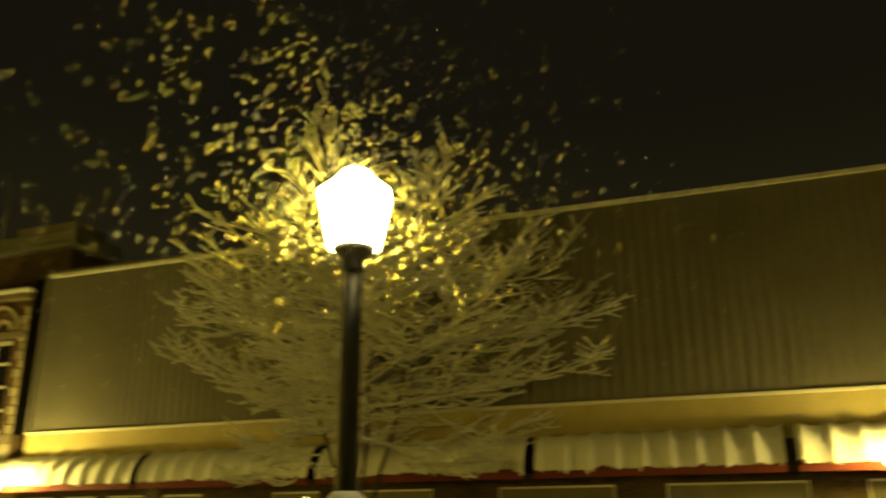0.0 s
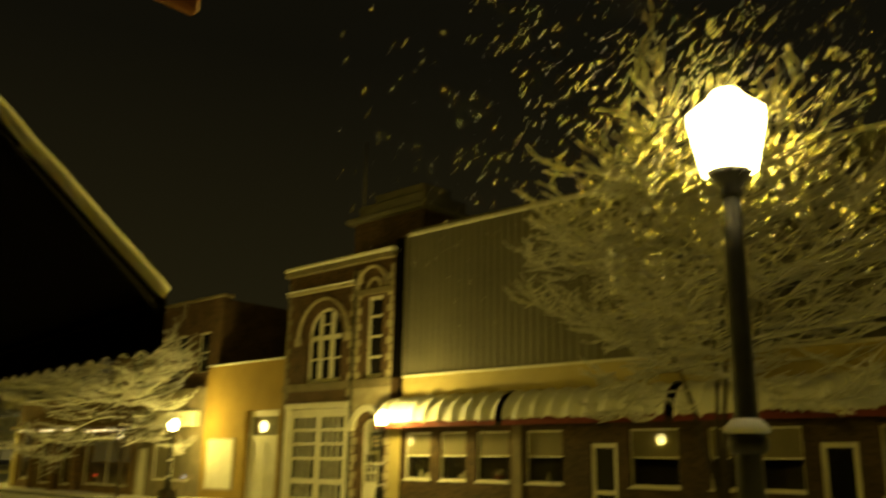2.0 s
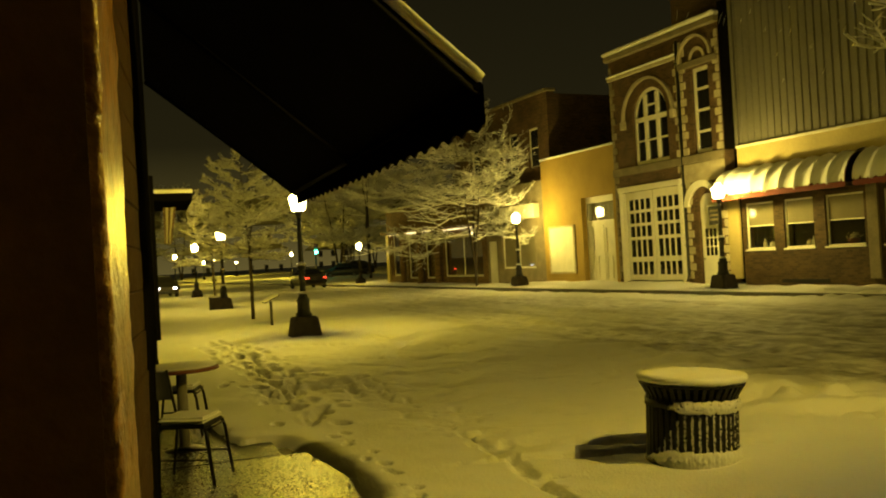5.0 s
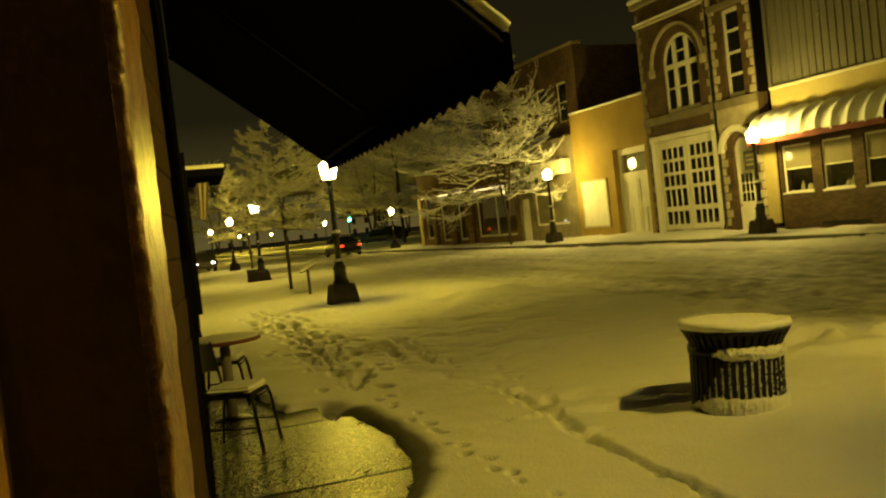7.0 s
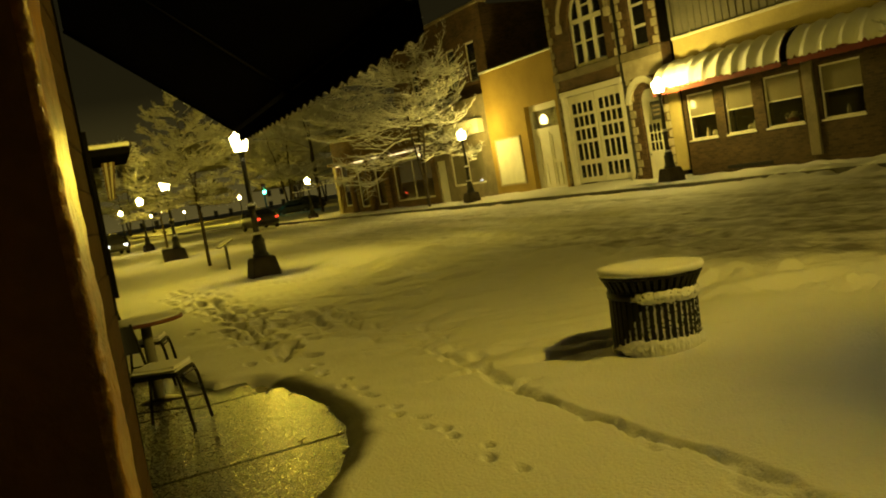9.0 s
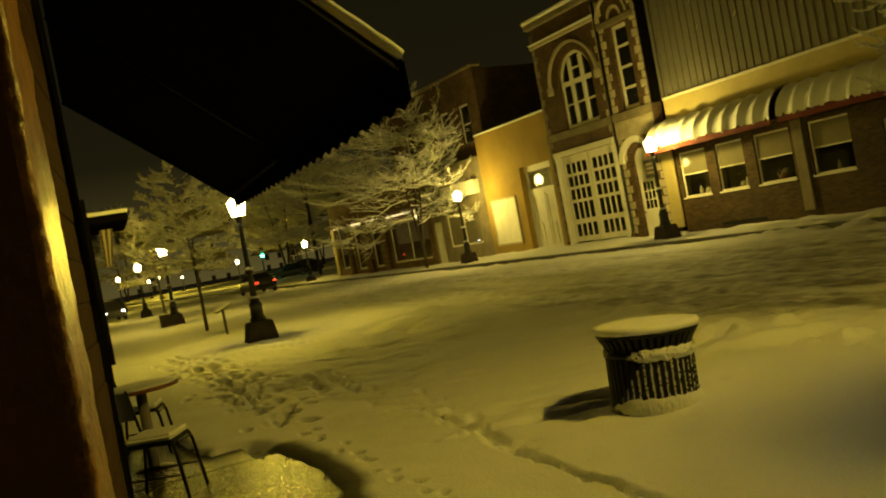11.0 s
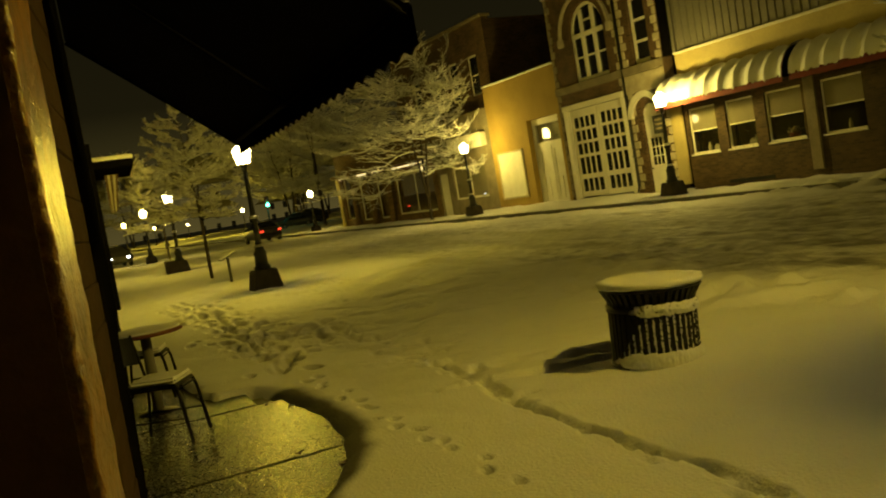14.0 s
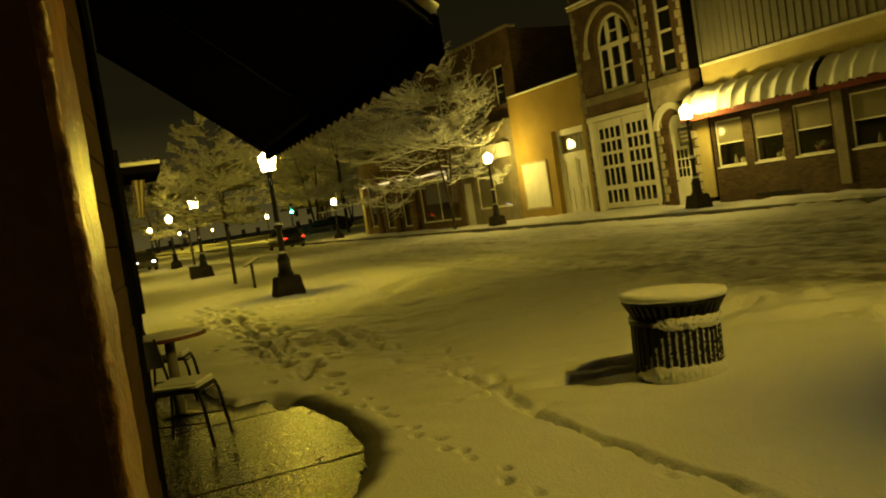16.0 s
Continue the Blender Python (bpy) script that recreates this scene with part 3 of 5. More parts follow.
def fpart(name, bm, material, label="", parent=None):
    bmesh.ops.transform(bm, matrix=fire_off, verts=bm.verts[:])
    return part(name, bm, material, parent or fire, label)


holes = [(26.15, 5.0, 28.3, 8.02), (23.8, 5.02, 24.72, 8.18), (25.62, 0.0, 29.2, 3.95), (23.75, 0.0, 24.75, 3.55)]
fpart("wall", wall_cells(23.2, 29.72, -0.3, 9.7, holes, FX, FX + 0.45), BRICK_DARK, "dark red brick front wall")
# side wall coloured near-black to hold the shade of the narrow gap
fpart("wall", box(FX + 0.45, 23.2, -0.3, FX + 9, 23.5, 9.6), PAINT_AND_GAP_SHADE)
fpart("wall", box(FX + 0.45, 29.4, -0.3, FX + 9, 29.72, 9.6), BRICK_DARK)
fpart("roof", box(FX + 0.45, 23.5, 9.3, FX + 9, 29.4, 9.5), ROOF)
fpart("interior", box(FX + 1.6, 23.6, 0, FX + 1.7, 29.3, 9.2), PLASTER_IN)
fpart("spandrel", spandrel(27.225, 6.95, 1.075, 8.021, FX + 0.004, FX + 0.4), BRICK_DARK)
fpart("spandrel", spandrel(24.25, 3.05, 0.5, 3.551, FX + 0.004, FX + 0.4), BRICK_DARK)
# arched window: mullions, transom, round head
aw = new("arched_window")
aw.parent = fire
aw.location = (0, 0, 0)
bm = ring(27.225, 6.95, 0.95, 1.07, FX + 0.12, FX + 0.24)
box(FX + 0.12, 26.16, 5.02, FX + 0.24, 26.28, 6.95, bm=bm)
box(FX + 0.12, 28.17, 5.02, FX + 0.24, 28.29, 6.95, bm=bm)
box(FX + 0.12, 26.28, 5.02, FX + 0.24, 28.17, 5.14, bm=bm)
fpart("window_frame", bm, WHITE, parent=aw)
for y in (26.86, 27.59):
    fpart("mullion", box(FX + 0.10, y - 0.09, 5.14, FX + 0.22, y + 0.09, 7.80), WHITE, parent=aw)
fpart("transom", box(FX + 0.09, 26.28, 6.72, FX + 0.23, 28.17, 6.90), WHITE, parent=aw)
for z in (5.95, 7.35):
    fpart("glazing_bar", box(FX + 0.13, 26.28 if z < 6 else 26.95, z - 0.035, FX + 0.2, 28.17 if z < 6 else 27.5, z + 0.035), WHITE, parent=aw)
fpart("pane", box(FX + 0.17, 26.28, 5.14, FX + 0.176, 28.17, 6.95), GLASS, parent=aw)
bm = bmesh.new()
vs = [bm.verts.new((FX + 0.172, 27.225 + 0.96 * math.cos(math.pi * k / 16), 6.95 + 0.96 * math.sin(math.pi * k / 16))) for k in range(17)]
bm.faces.new(vs)
fpart("pane", bm, GLASS, parent=aw)
window("tall_window", fire, 23.8 - 26.5, 5.02, 24.72 - 26.5, 8.18, 0.14, 1, 4, bar=0.1)
# hood moulds, bands, cornice
fpart("hood_mould", ring(27.3, 6.85, 1.50, 1.60, FX - 0.12, FX + 0.02, 20), STONE, "pale stone hood mould")
fpart("hood_mould", ring(24.42, 8.5, 0.80, 0.90, FX - 0.12, FX + 0.02, 16), STONE)
fpart("impost", box(FX - 0.10, 23.25, 8.22, FX + 0.02, 25.36, 8.46, 0.02), STONE_DARK)
fpart("arch_light", ring(24.3, 8.5, 0.30, 0.42, FX - 0.05, FX + 0.03, 14), STONE)
for y in (25.72, 28.85):
    fpart("corbel", box(FX - 0.16, y - 0.13, 6.55, FX + 0.02, y + 0.13, 6.88, 0.02), STONE)
fpart("band", box(FX - 0.12, 25.4, 8.72, FX + 0.02, 29.75, 8.86, 0.02), STONE, "snow-capped stone band")
fpart("snow_cap", box(FX - 0.17, 25.4, 8.862, FX + 0.0, 29.75, 8.93, 0.025), SNOW)
fpart("cornice", box(FX - 0.22, 23.15, 9.55, FX + 0.5, 29.8, 9.78, 0.03), STONE_DARK)
fpart("snow_cap", box(FX - 0.28, 23.12, 9.782, FX + 0.5, 29.84, 9.95, 0.05, seg=2), SNOW)
fpart("string_course", box(FX - 0.10, 23.2, 4.66, FX + 0.02, 29.72, 4.98, 0.02), STONE_DARK)
fpart("lintel", box(FX - 0.16, 25.45, 3.95, FX + 0.06, 29.4, 4.18, 0.03), WHITE, "white moulded door head")
for y0, y1 in ((25.45, 25.68), (29.15, 29.38)):
    fpart("jamb", box(FX - 0.10, y0, 0.1, FX + 0.1, y1, 3.95, 0.015), WHITE)
fpart("stone_panel", box(FX - 0.06, 23.22, 3.95, FX + 0.02, 25.35, 4.655, 0.02), STONE)
fpart("door_hood", ring(24.4, 3.05, 0.72, 0.95, FX - 0.14, FX + 0.02, 16), WHITE, "white painted arch round the door")
# quoins: alternate long and short blocks
for yq, sgn in ((25.38, 1), (25.30, -1), (23.22, 1), (29.70, -1)):
    for k in range(29):
        z = 0.35 + k * 0.31
        if z > 9.1 or 4.4 < z < 4.95:
            continue
        long = 0.30 if k % 2 else 0.16
        fpart("quoin", box(FX - 0.05, yq, z, FX + 0.03, yq + sgn * long, z + 0.275, 0.018), STONE if yq < 29 else STONE_DARK)
# gate: two leaves with small panes
gate = new("gate")
gate.parent = fire
for s, (y0, y1) in enumerate(((25.70, 27.38), (27.42, 29.14))):
    leaf = new("gate_leaf")
    leaf.parent = gate
    bm = bmesh.new()
    gx0, gx1 = FX + 0.08, FX + 0.15
    zb = [0.30, 0.52, 1.05, 1.25, 1.95, 2.08, 2.52, 2.64, 3.06, 3.18, 3.62, 3.94]
    yb = np.linspace(y0 + 0.16, y1 - 0.16, 5)
    box(gx0, y0, 0.28, gx1, y0 + 0.17, 3.94, bm=bm)
    box(gx0, y1 - 0.17, 0.28, gx1, y1, 3.94, bm=bm)
    for a, b in zip(zb[0::2], zb[1::2]):
        box(gx0 + 0.003, y0 + 0.17, a, gx1, y1 - 0.17, b, bm=bm)
    for y in yb[1:-1]:
        box(gx0 + 0.006, y - 0.04, 0.5, gx1 - 0.005, y + 0.04, 3.65, bm=bm)
    fpart("leaf_frame", bm, WHITE, parent=gate)
    for a, b in zip(zb[1::2], zb[2::2]):
        for p, q_ in zip(yb, yb[1:]):
            fpart("pane", box(FX + 0.11, p, a, FX + 0.116, q_, b), GLASS, parent=gate)
# side door with glazed top
fd = new("door")
fd.parent = fire
bm = box(FX + 0.10, 23.8, 0.15, FX + 0.16, 24.7, 1.2)
box(FX + 0.10, 23.8, 1.2, FX + 0.16, 23.95, 2.5, bm=bm)
box(FX + 0.10, 24.55, 1.2, FX + 0.16, 24.7, 2.5, bm=bm)
box(FX + 0.103, 23.95, 2.2, FX + 0.16, 24.55, 2.5, bm=bm)
for y in (24.15, 24.35):
    box(FX + 0.108, y - 0.02, 1.2, FX + 0.155, y + 0.02, 2.2, bm=bm)
for z in (1.53, 1.86):
    box(FX + 0.109, 23.95, z - 0.02, FX + 0.155, 24.55, z + 0.02, bm=bm)
fpart("door_panel", bm, WHITE, parent=fd)
fpart("pane", box(FX + 0.125, 23.95, 1.2, FX + 0.13, 24.55, 2.2), GLASS, parent=fd)
fpart("fanlight", box(FX + 0.12, 23.76, 2.5, FX + 0.16, 24.74, 3.5), WHITE, parent=fd)
fpart("door_handle", lathe([(0.03, 0), (0.035, 0.03), (0.02, 0.06)], 10, at=(FX + 0.07, 24.6, 1.05)), BLACK_STEEL, parent=fd)
# bell tower behind, with a snowy roof and a flag pole
fpart("tower", box(FX + 3.2, 24.9, 9.3, FX + 6.2, 29.3, 12.6), BRICK_DARK, "dark brick tower")
bm = bmesh.new()
for a, b, z0, z1 in ((0.35, 0.35, 12.6, 12.85), (-0.1, -0.1, 12.85, 13.5), (-0.6, -0.6, 13.5, 14.1)):
    box(FX + 3.2 - a, 24.9 - b, z0, FX + 6.2 + a, 29.3 + b, z1, 0.05, bm=bm)
fpart("tower_roof", bm, GREY_WALL, "tiered tower roof dusted with snow")
fpart("flag_pole", tube([(FX + 3.4, 29.0, 13.0), (FX + 3.4, 29.0, 16.7)], 0.05), GREY_WALL)

# -- long shop with ribbed metal upper front --
shop = empty("metal_fronted_shop", pose(FX, 8, 0), "long shop with ribbed metal upper front and brick base", "building")


def spart(name, bm, material, label="", parent=None):
    bmesh.ops.transform(bm, matrix=Matrix.Translation((-FX, -8, 0)), verts=bm.verts[:])
    return part(name, bm, material, parent or shop, label)


S0, S1 = -34.0, 22.55
shop_wins = [(21.13, 22.4), (19.5, 20.7), (17.65, 19.05), (15.6, 17.0), (11.75, 13.3), (8.4, 10.9), (3.6, 6.6), (-0.8, 2.4), (-5.2, -2.0)]
sholes = [(a, 1.36, b, 2.95) for a, b in shop_wins] + [(13.7, 0.05, 14.6, 2.55), (7.1, 0.05, 8.0, 2.55)]
spart("wall", wall_cells(S0, S1, -0.3, 3.9, sholes, FX, FX + 0.35), BRICK_SHOP, "brown brick shop wall")
spart("fascia", box(FX - 0.06, S0, 3.9, FX + 0.35, S1, 4.97), CREAM, "cream painted fascia")
spart("trim", box(FX - 0.12, S0, 4.9, FX - 0.0601, S1, 4.99, 0.01), WHITE)
# shop's side of the gap, its shade put into the colour as well
spart("wall", box(FX + 0.35, S1 - 0.3, -0.3, FX + 10, S1, 10.3), PAINT_AND_GAP_SHADE)
spart("wall", box(FX + 0.35, S0, -0.3, FX + 10, S0 + 0.3, 10.3), BRICK_DARK)
spart("roof", box(FX + 0.35, S0 + 0.3, 10.0, FX + 10, S1 - 0.3, 10.2), ROOF)
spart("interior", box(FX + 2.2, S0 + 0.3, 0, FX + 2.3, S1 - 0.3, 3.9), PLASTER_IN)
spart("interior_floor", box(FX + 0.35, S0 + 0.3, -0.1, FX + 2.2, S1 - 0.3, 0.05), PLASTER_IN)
# added panel closing the gap: its black stands for the shade inside
spart("dark_infill", box(FX + 0.02, S1 + 0.03, 4.98, FX + 0.34, 23.19, 10.25), PAINT_AND_GAP_SHADE, "added black strip standing in for shade in the gap between the two fronts")
# ribs of the metal front
bm = bmesh.new()
prof, y = [], S0
while y < S1 - 0.30:
    prof += [(y, 0.0), (y + 0.20, 0.0), (y + 0.225, -0.03), (y + 0.275, -0.03), (y + 0.30, 0.0)]
    y += 0.30
prof = [p for i, p in enumerate(prof) if i == 0 or p[0] > prof[i - 1][0] + 1e-4]
lo = [bm.verts.new((FX - 0.02 + d, y, 4.99)) for y, d in prof]
hi = [bm.verts.new((FX - 0.02 + d, y, 10.35 + 0.006 * (y - 4))) for y, d in prof]
for k in range(len(prof) - 1):
    bm.faces.new((lo[k], hi[k], hi[k + 1], lo[k + 1]))
spart("metal_cladding", bm, CORRUGATED, "vertical ribbed grey metal cladding")
spart("metal_backing", box(FX + 0.0, S0, 4.98, FX + 0.35, S1, 10.2), CORRUGATED)
spart("coping", box(FX - 0.09, S0, 10.2, FX + 0.4, S1, 10.34, 0.02), SNOW_TWIG)
spart("corner_trim", box(FX - 0.09, S1 - 0.12, 4.99, FX - 0.0, S1 + 0.02, 10.3), CORRUGATED)
for i, (a, b) in enumerate(shop_wins):
    window("shop_window", shop, a - 8, 1.36, b - 8, 2.95, 0.08, 1, 2, bar=0.038, blind=0.5, clear=GLASS_CLEAR, turn=2.2 if 11 < a < 12 else 0.0)
    spart("window_sill", box(FX - 0.05, a - 0.03, 1.30, FX + 0.1, b + 0.03, 1.358, 0.01), WHITE)
for a, b in ((22.6, 23.15), (17.12, 17.5)):
    spart("pilaster", box(FX - 0.09, a, 0.35, FX + 0.0, b, 3.9, 0.015), CREAM if a > 20 else STONE_DARK)
for a in (13.7, 7.1):
    d = new("shop_door")
    d.parent = shop
    bm = box(FX + 0.06, a, 0.05, FX + 0.12, a + 0.13, 2.55)
    box(FX + 0.06, a + 0.77, 0.05, FX + 0.12, a + 0.9, 2.55, bm=bm)
    box(FX + 0.063, a + 0.13, 0.05, FX + 0.12, a + 0.77, 0.4, bm=bm)
    box(FX + 0.063, a + 0.13, 2.42, FX + 0.12, a + 0.77, 2.55, bm=bm)
    box(FX + 0.063, a + 0.13, 1.1, FX + 0.12, a + 0.77, 1.22, bm=bm)
    spart("door_frame", bm, WHITE, parent=d)
    spart("pane", box(FX + 0.085, a + 0.13, 0.4, FX + 0.09, a + 0.77, 2.42), GLASS, parent=d)
spart("plinth_vent", box(FX - 0.03, 19.0, 0.22, FX + 0.0, 20.9, 0.34, 0.01), BLACK_STEEL)


# -- long barrel awnings with snow on them --
def barrel_awning(y0, y1):
    e = empty("barrel_awning", pose(FX, (y0 + y1) / 2, 3.0), "maroon barrel awning with snow on top and scalloped hem", "awning", "awnings along the shop")
    h = (y1 - y0) / 2
    n_arc, n_y = 16, int((y1 - y0) / 0.04)

    def shell(off, lo, rag, name, material, seed):
        bm = bmesh.new()
        grid = []
        for j in range(n_y + 1):
            y = -h + 2 * h * j / n_y
            sag = (0.085 if name == "snow_cover" else 0.08) * abs(math.sin(math.pi * (y + h) / 0.62)) ** 0.8
            end = lo + (rag * (0.5 + noise.noise(Vector((y * 3.1, seed, 0))) + 0.9 * noise.noise(Vector((y * 14, seed, 3)))) if rag else 0)
            row = []
            for k in range(n_arc + 1):
                a = math.pi / 2 - (math.pi / 2 - end) * k / n_arc
                r = off - sag
                row.append(bm.verts.new((-(0.08 + (0.98 + r) * math.cos(a)), y, 0.22 + (0.95 + r) * math.sin(a) + (0.08 * (k / n_arc) ** 2 * noise.noise(Vector((y * 13, k * 1.3, seed))) + 0.012 * noise.noise(Vector((y * 5, k * 0.7, seed))) + 0.016 * noise.noise(Vector((y * 9, k * 1.2, seed))) + 0.030 * (k / n_arc) * noise.noise(Vector((y * 22, k * 2.1, seed))) if rag else 0))))
            grid.append(row)
        for a, b in zip(grid, grid[1:]):
            for k in range(n_arc):
                bm.faces.new((a[k], b[k], b[k + 1], a[k + 1])).smooth = True
        o = part(name, bm, material, e)
        return o
    shell(0.0, 0.0, 0, "cloth", MAROON, 0)
    shell(0.06, -0.02, 0.10, "snow_cover", SNOW, y0)
    bm = bmesh.new()
    n = int((y1 - y0) / 0.055)
    prev = None
    for j in range(n + 1):
        y = -h + 2 * h * j / n
        z = 0.06 + 0.022 * abs(math.cos(math.pi * j / 4))
        cur = (bm.verts.new((-1.07, y, 0.24)), bm.verts.new((-1.08, y, z)))
        if prev:
            bm.faces.new((prev[0], cur[0], cur[1], prev[1]))
        prev = cur
    part("hem", bm, MAROON, e, "scalloped maroon hem")
    for s in (-h, h):
        bm = bmesh.new()
        c = bm.verts.new((-0.02, s, 0.22))
        arc = [bm.verts.new((-(0.08 + 0.98 * math.cos(a)), s, 0.22 + 0.95 * math.sin(a))) for a in [math.pi / 2 * k / 12 for k in range(13)]]
        for k in range(12):
            bm.faces.new((c, arc[k], arc[k + 1]))
        part("end_panel", bm, BLACK_CLOTH, e)
    part("front_rail", tube([(-1.05, -h, 0.23), (-1.05, h, 0.23)], 0.02), BLACK_STEEL, e)


for a, b in ((17.35, 22.8), (11.55, 17.1), (5.6, 11.3), (-0.35, 5.35), (-6.3, -0.6)):
    barrel_awning(a, b)

# -- ochre building with recessed entrance --
ochre = empty("ochre_building", pose(FX, 32.6, 0), "single-storey ochre stucco building with a recessed entrance", "building")


def opart(name, bm, material, label="", parent=None):
    bmesh.ops.transform(bm, matrix=Matrix.Translation((-FX, -32.6, 0)), verts=bm.verts[:])
    return part(name, bm, material, parent or ochre, label)


opart("wall", wall_cells(29.74, 35.65, -0.3, 6.1, [(29.95, 0.0, 32.35, 4.02)], FX, FX + 0.4), STUCCO, "ochre stucco front")
opart("roof", box(FX + 0.4, 29.76, 5.6, FX + 9, 35.6, 5.8), ROOF)
opart("wall", box(FX + 0.4, 35.35, -0.3, FX + 9, 35.65, 6.0), STUCCO)
opart("snow_cap", box(FX - 0.05, 29.74, 6.1, FX + 0.45, 35.7, 6.2, 0.03), SNOW)
opart("recess_side", box(FX + 0.4, 32.35, 0.0, FX + 1.3, 32.5, 4.2), WHITE)
opart("recess_side", box(FX + 0.4, 29.8, 0.0, FX + 1.3, 29.95, 4.2), WHITE)
opart("recess_ceiling", box(FX + 0.4, 29.95, 4.02, FX + 1.3, 32.35, 4.2), WHITE)
opart("entrance_frame", wall_cells(29.95, 32.35, 0.1, 4.02, [(30.15, 2.95, 32.2, 3.75), (30.2, 0.15, 31.1, 2.75), (31.2, 0.15, 32.15, 2.75)], FX + 0.26, FX + 0.38), WHITE, "white panelled entrance")
bm = box(-0.004, -1.02, -0.4, 0.004, 1.02, 0.4)
bmesh.ops.transform(bm, matrix=pose(FX + 0.31, 31.175, 3.35, 0, -1.8, -3.1), verts=bm.verts[:])
opart("transom_pane", bm, GLASS_CLEAR)
for y0, y1 in ((30.2, 31.1), (31.2, 32.15)):
    d = new("door")
    d.parent = ochre
    opart("door_panel", wall_cells(y0, y1, 0.15, 2.75, [(y0 + 0.14, 1.5, y1 - 0.14, 2.6), (y0 + 0.14, 0.35, (y0 + y1) / 2 - 0.05, 1.35), ((y0 + y1) / 2 + 0.05, 0.35, y1 - 0.14, 1.35)], FX + 0.28, FX + 0.34), WHITE, parent=d)
    opart("inset_panel", box(FX + 0.315, y0 + 0.1, 0.3, FX + 0.33, y1 - 0.1, 2.65), WHITE, parent=d)
bm = bmesh.new()
for k in range(14):
    box(FX + 0.40 + 0.02 * (k % 2), 30.2 + k * 0.14, 2.97, FX + 0.43 + 0.02 * (k % 2), 30.33 + k * 0.14, 3.74, bm=bm)
opart("curtain", bm, BLIND)
board = opart("display_board", box(FX - 0.05, 33.05, 0.68, FX + 0.0, 35.1, 2.78, 0.015), WHITE, "white framed display board")
opart("board_frame", wall_cells(32.98, 35.17, 0.61, 2.85, [(33.06, 0.69, 35.09, 2.77)], FX - 0.075, FX - 0.0), STONE)

# -- brick row further along with a long lit shopfront --
row = empty("brick_row", pose(FX, 46, 0), "low brick row with dark columns and a lit shopfront", "building")


def rpart(name, bm, material, label="", parent=None):
    bmesh.ops.transform(bm, matrix=Matrix.Translation((-FX, -46, 0)), verts=bm.verts[:])
    return part(name, bm, material, parent or row, label)


rholes = [(54.0, 0.6, 56.0, 3.5), (50.9, 0.4, 53.2, 3.4), (48.4, 0.4, 50.3, 3.3), (42.3, 0.5, 47.4, 2.9), (36.6, 0.9, 40.0, 2.6), (40.6, 0.1, 41.6, 2.4)]
rpart("wall", wall_cells(35.67, 41.7, -0.3, 5.2, [h for h in rholes if h[0] < 41.7], FX + 0.002, FX + 0.35), STONE_DARK)
rpart("wall", wall_cells(41.7, 57.0, -0.3, 5.2, [h for h in rholes if h[0] > 41.7], FX, FX + 0.35), BRICK_ROW)
rpart("snow_cap", box(FX - 0.1, 41.5, 5.2, FX + 0.45, 57.05, 5.3, 0.03), SNOW)
rpart("wall", box(FX + 0.35, 56.7, -0.3, FX + 9, 57.0, 5.2), BRICK_ROW)
rpart("roof", box(FX + 0.35, 35.7, 4.9, FX + 9, 56.7, 5.1), ROOF)
rpart("back_wall", box(FX + 1.6, 35.7, 0, FX + 1.7, 56.7, 4.9), STUCCO)
for a, b, c, d in rholes[:-1]:
    window("shop_window", row, a - 46, b, c - 46, d, 0.1, 2 if c - a > 3 else 1, 1, bar=0.07, material=WHITE, blind=1.2 if a < 37 else 0.0, clear=GLASS_CLEAR)
rpart("door", box(FX + 0.1, 40.6, 0.1, FX + 0.16, 41.6, 2.4), WHITE)
rpart("sign_board", box(FX - 0.35, 36.0, 3.4, FX - 0.0, 39.5, 4.1, 0.02), WHITE, "pale shop sign board")
for y in (50.6, 53.6, 47.9):
    rpart("column", lathe([(0.24, 0), (0.22, 0.3), (0.2, 0.4), (0.18, 3.3), (0.24, 3.45)], 12, at=(FX - 0.25, y, 0.1)), BRICK_ROW)
rpart("lintel", box(FX - 0.5, 41.75, 3.52, FX - 0.0, 57.0, 3.72, 0.02), BRICK_ROW)
for a, b, z in ((54.05, 56.3, 3.40), (50.8, 53.4, 3.40), (48.2, 50.4, 3.40), (42.4, 47.3, 3.30)):
    rpart("light_tube", box(FX - 0.14, a, z, FX - 0.08, b, z + 0.07, 0.02), TUBE_GLOW)
    for y in (a + 0.2, b - 0.2):
        rpart("tube_bracket", box(FX - 0.12, y - 0.02, z + 0.06, FX - 0.10, y + 0.02, 3.53), BLACK_IRON)
rpart("globe_light", lathe([(0.02, -0.17), (0.12, -0.12), (0.17, 0), (0.12, 0.12), (0.02, 0.17)], 14, at=(FX - 0.45, 42.6, 3.05)), TUBE_GLOW, "lit globe lamp under the lintel")
rpart("globe_stem", box(FX - 0.46, 42.59, 3.2, FX - 0.44, 42.61, 3.55), BLACK_IRON)
rpart("corner_post", box(FX - 0.12, 56.45, 0.0, FX - 0.003, 56.98, 3.5, 0.02), CREAM, "pale corner post")
# taller dark brick building behind the row
tall = empty("tall_brick_building", pose(FX + 0.6, 40, 0), "unlit two-storey dark brick building behind the low row", "building")
part("wall", wall_cells(-4.3, 6.5, 5.0, 9.6, [(-3.3, 6.0, -2.3, 8.0), (-1.2, 6.0, -0.2, 8.0), (1.0, 6.0, 2.0, 8.0), (3.2, 6.0, 4.2, 8.0)], 0.0, 0.4), BRICK_DARK, tall)
part("wall", box(0.4, -4.3, 5.0, 11, -4.0, 9.5), BRICK_DARK, tall)
part("wall", box(0.4, 6.2, 5.0, 11, 6.5, 9.5), BRICK_DARK, tall)
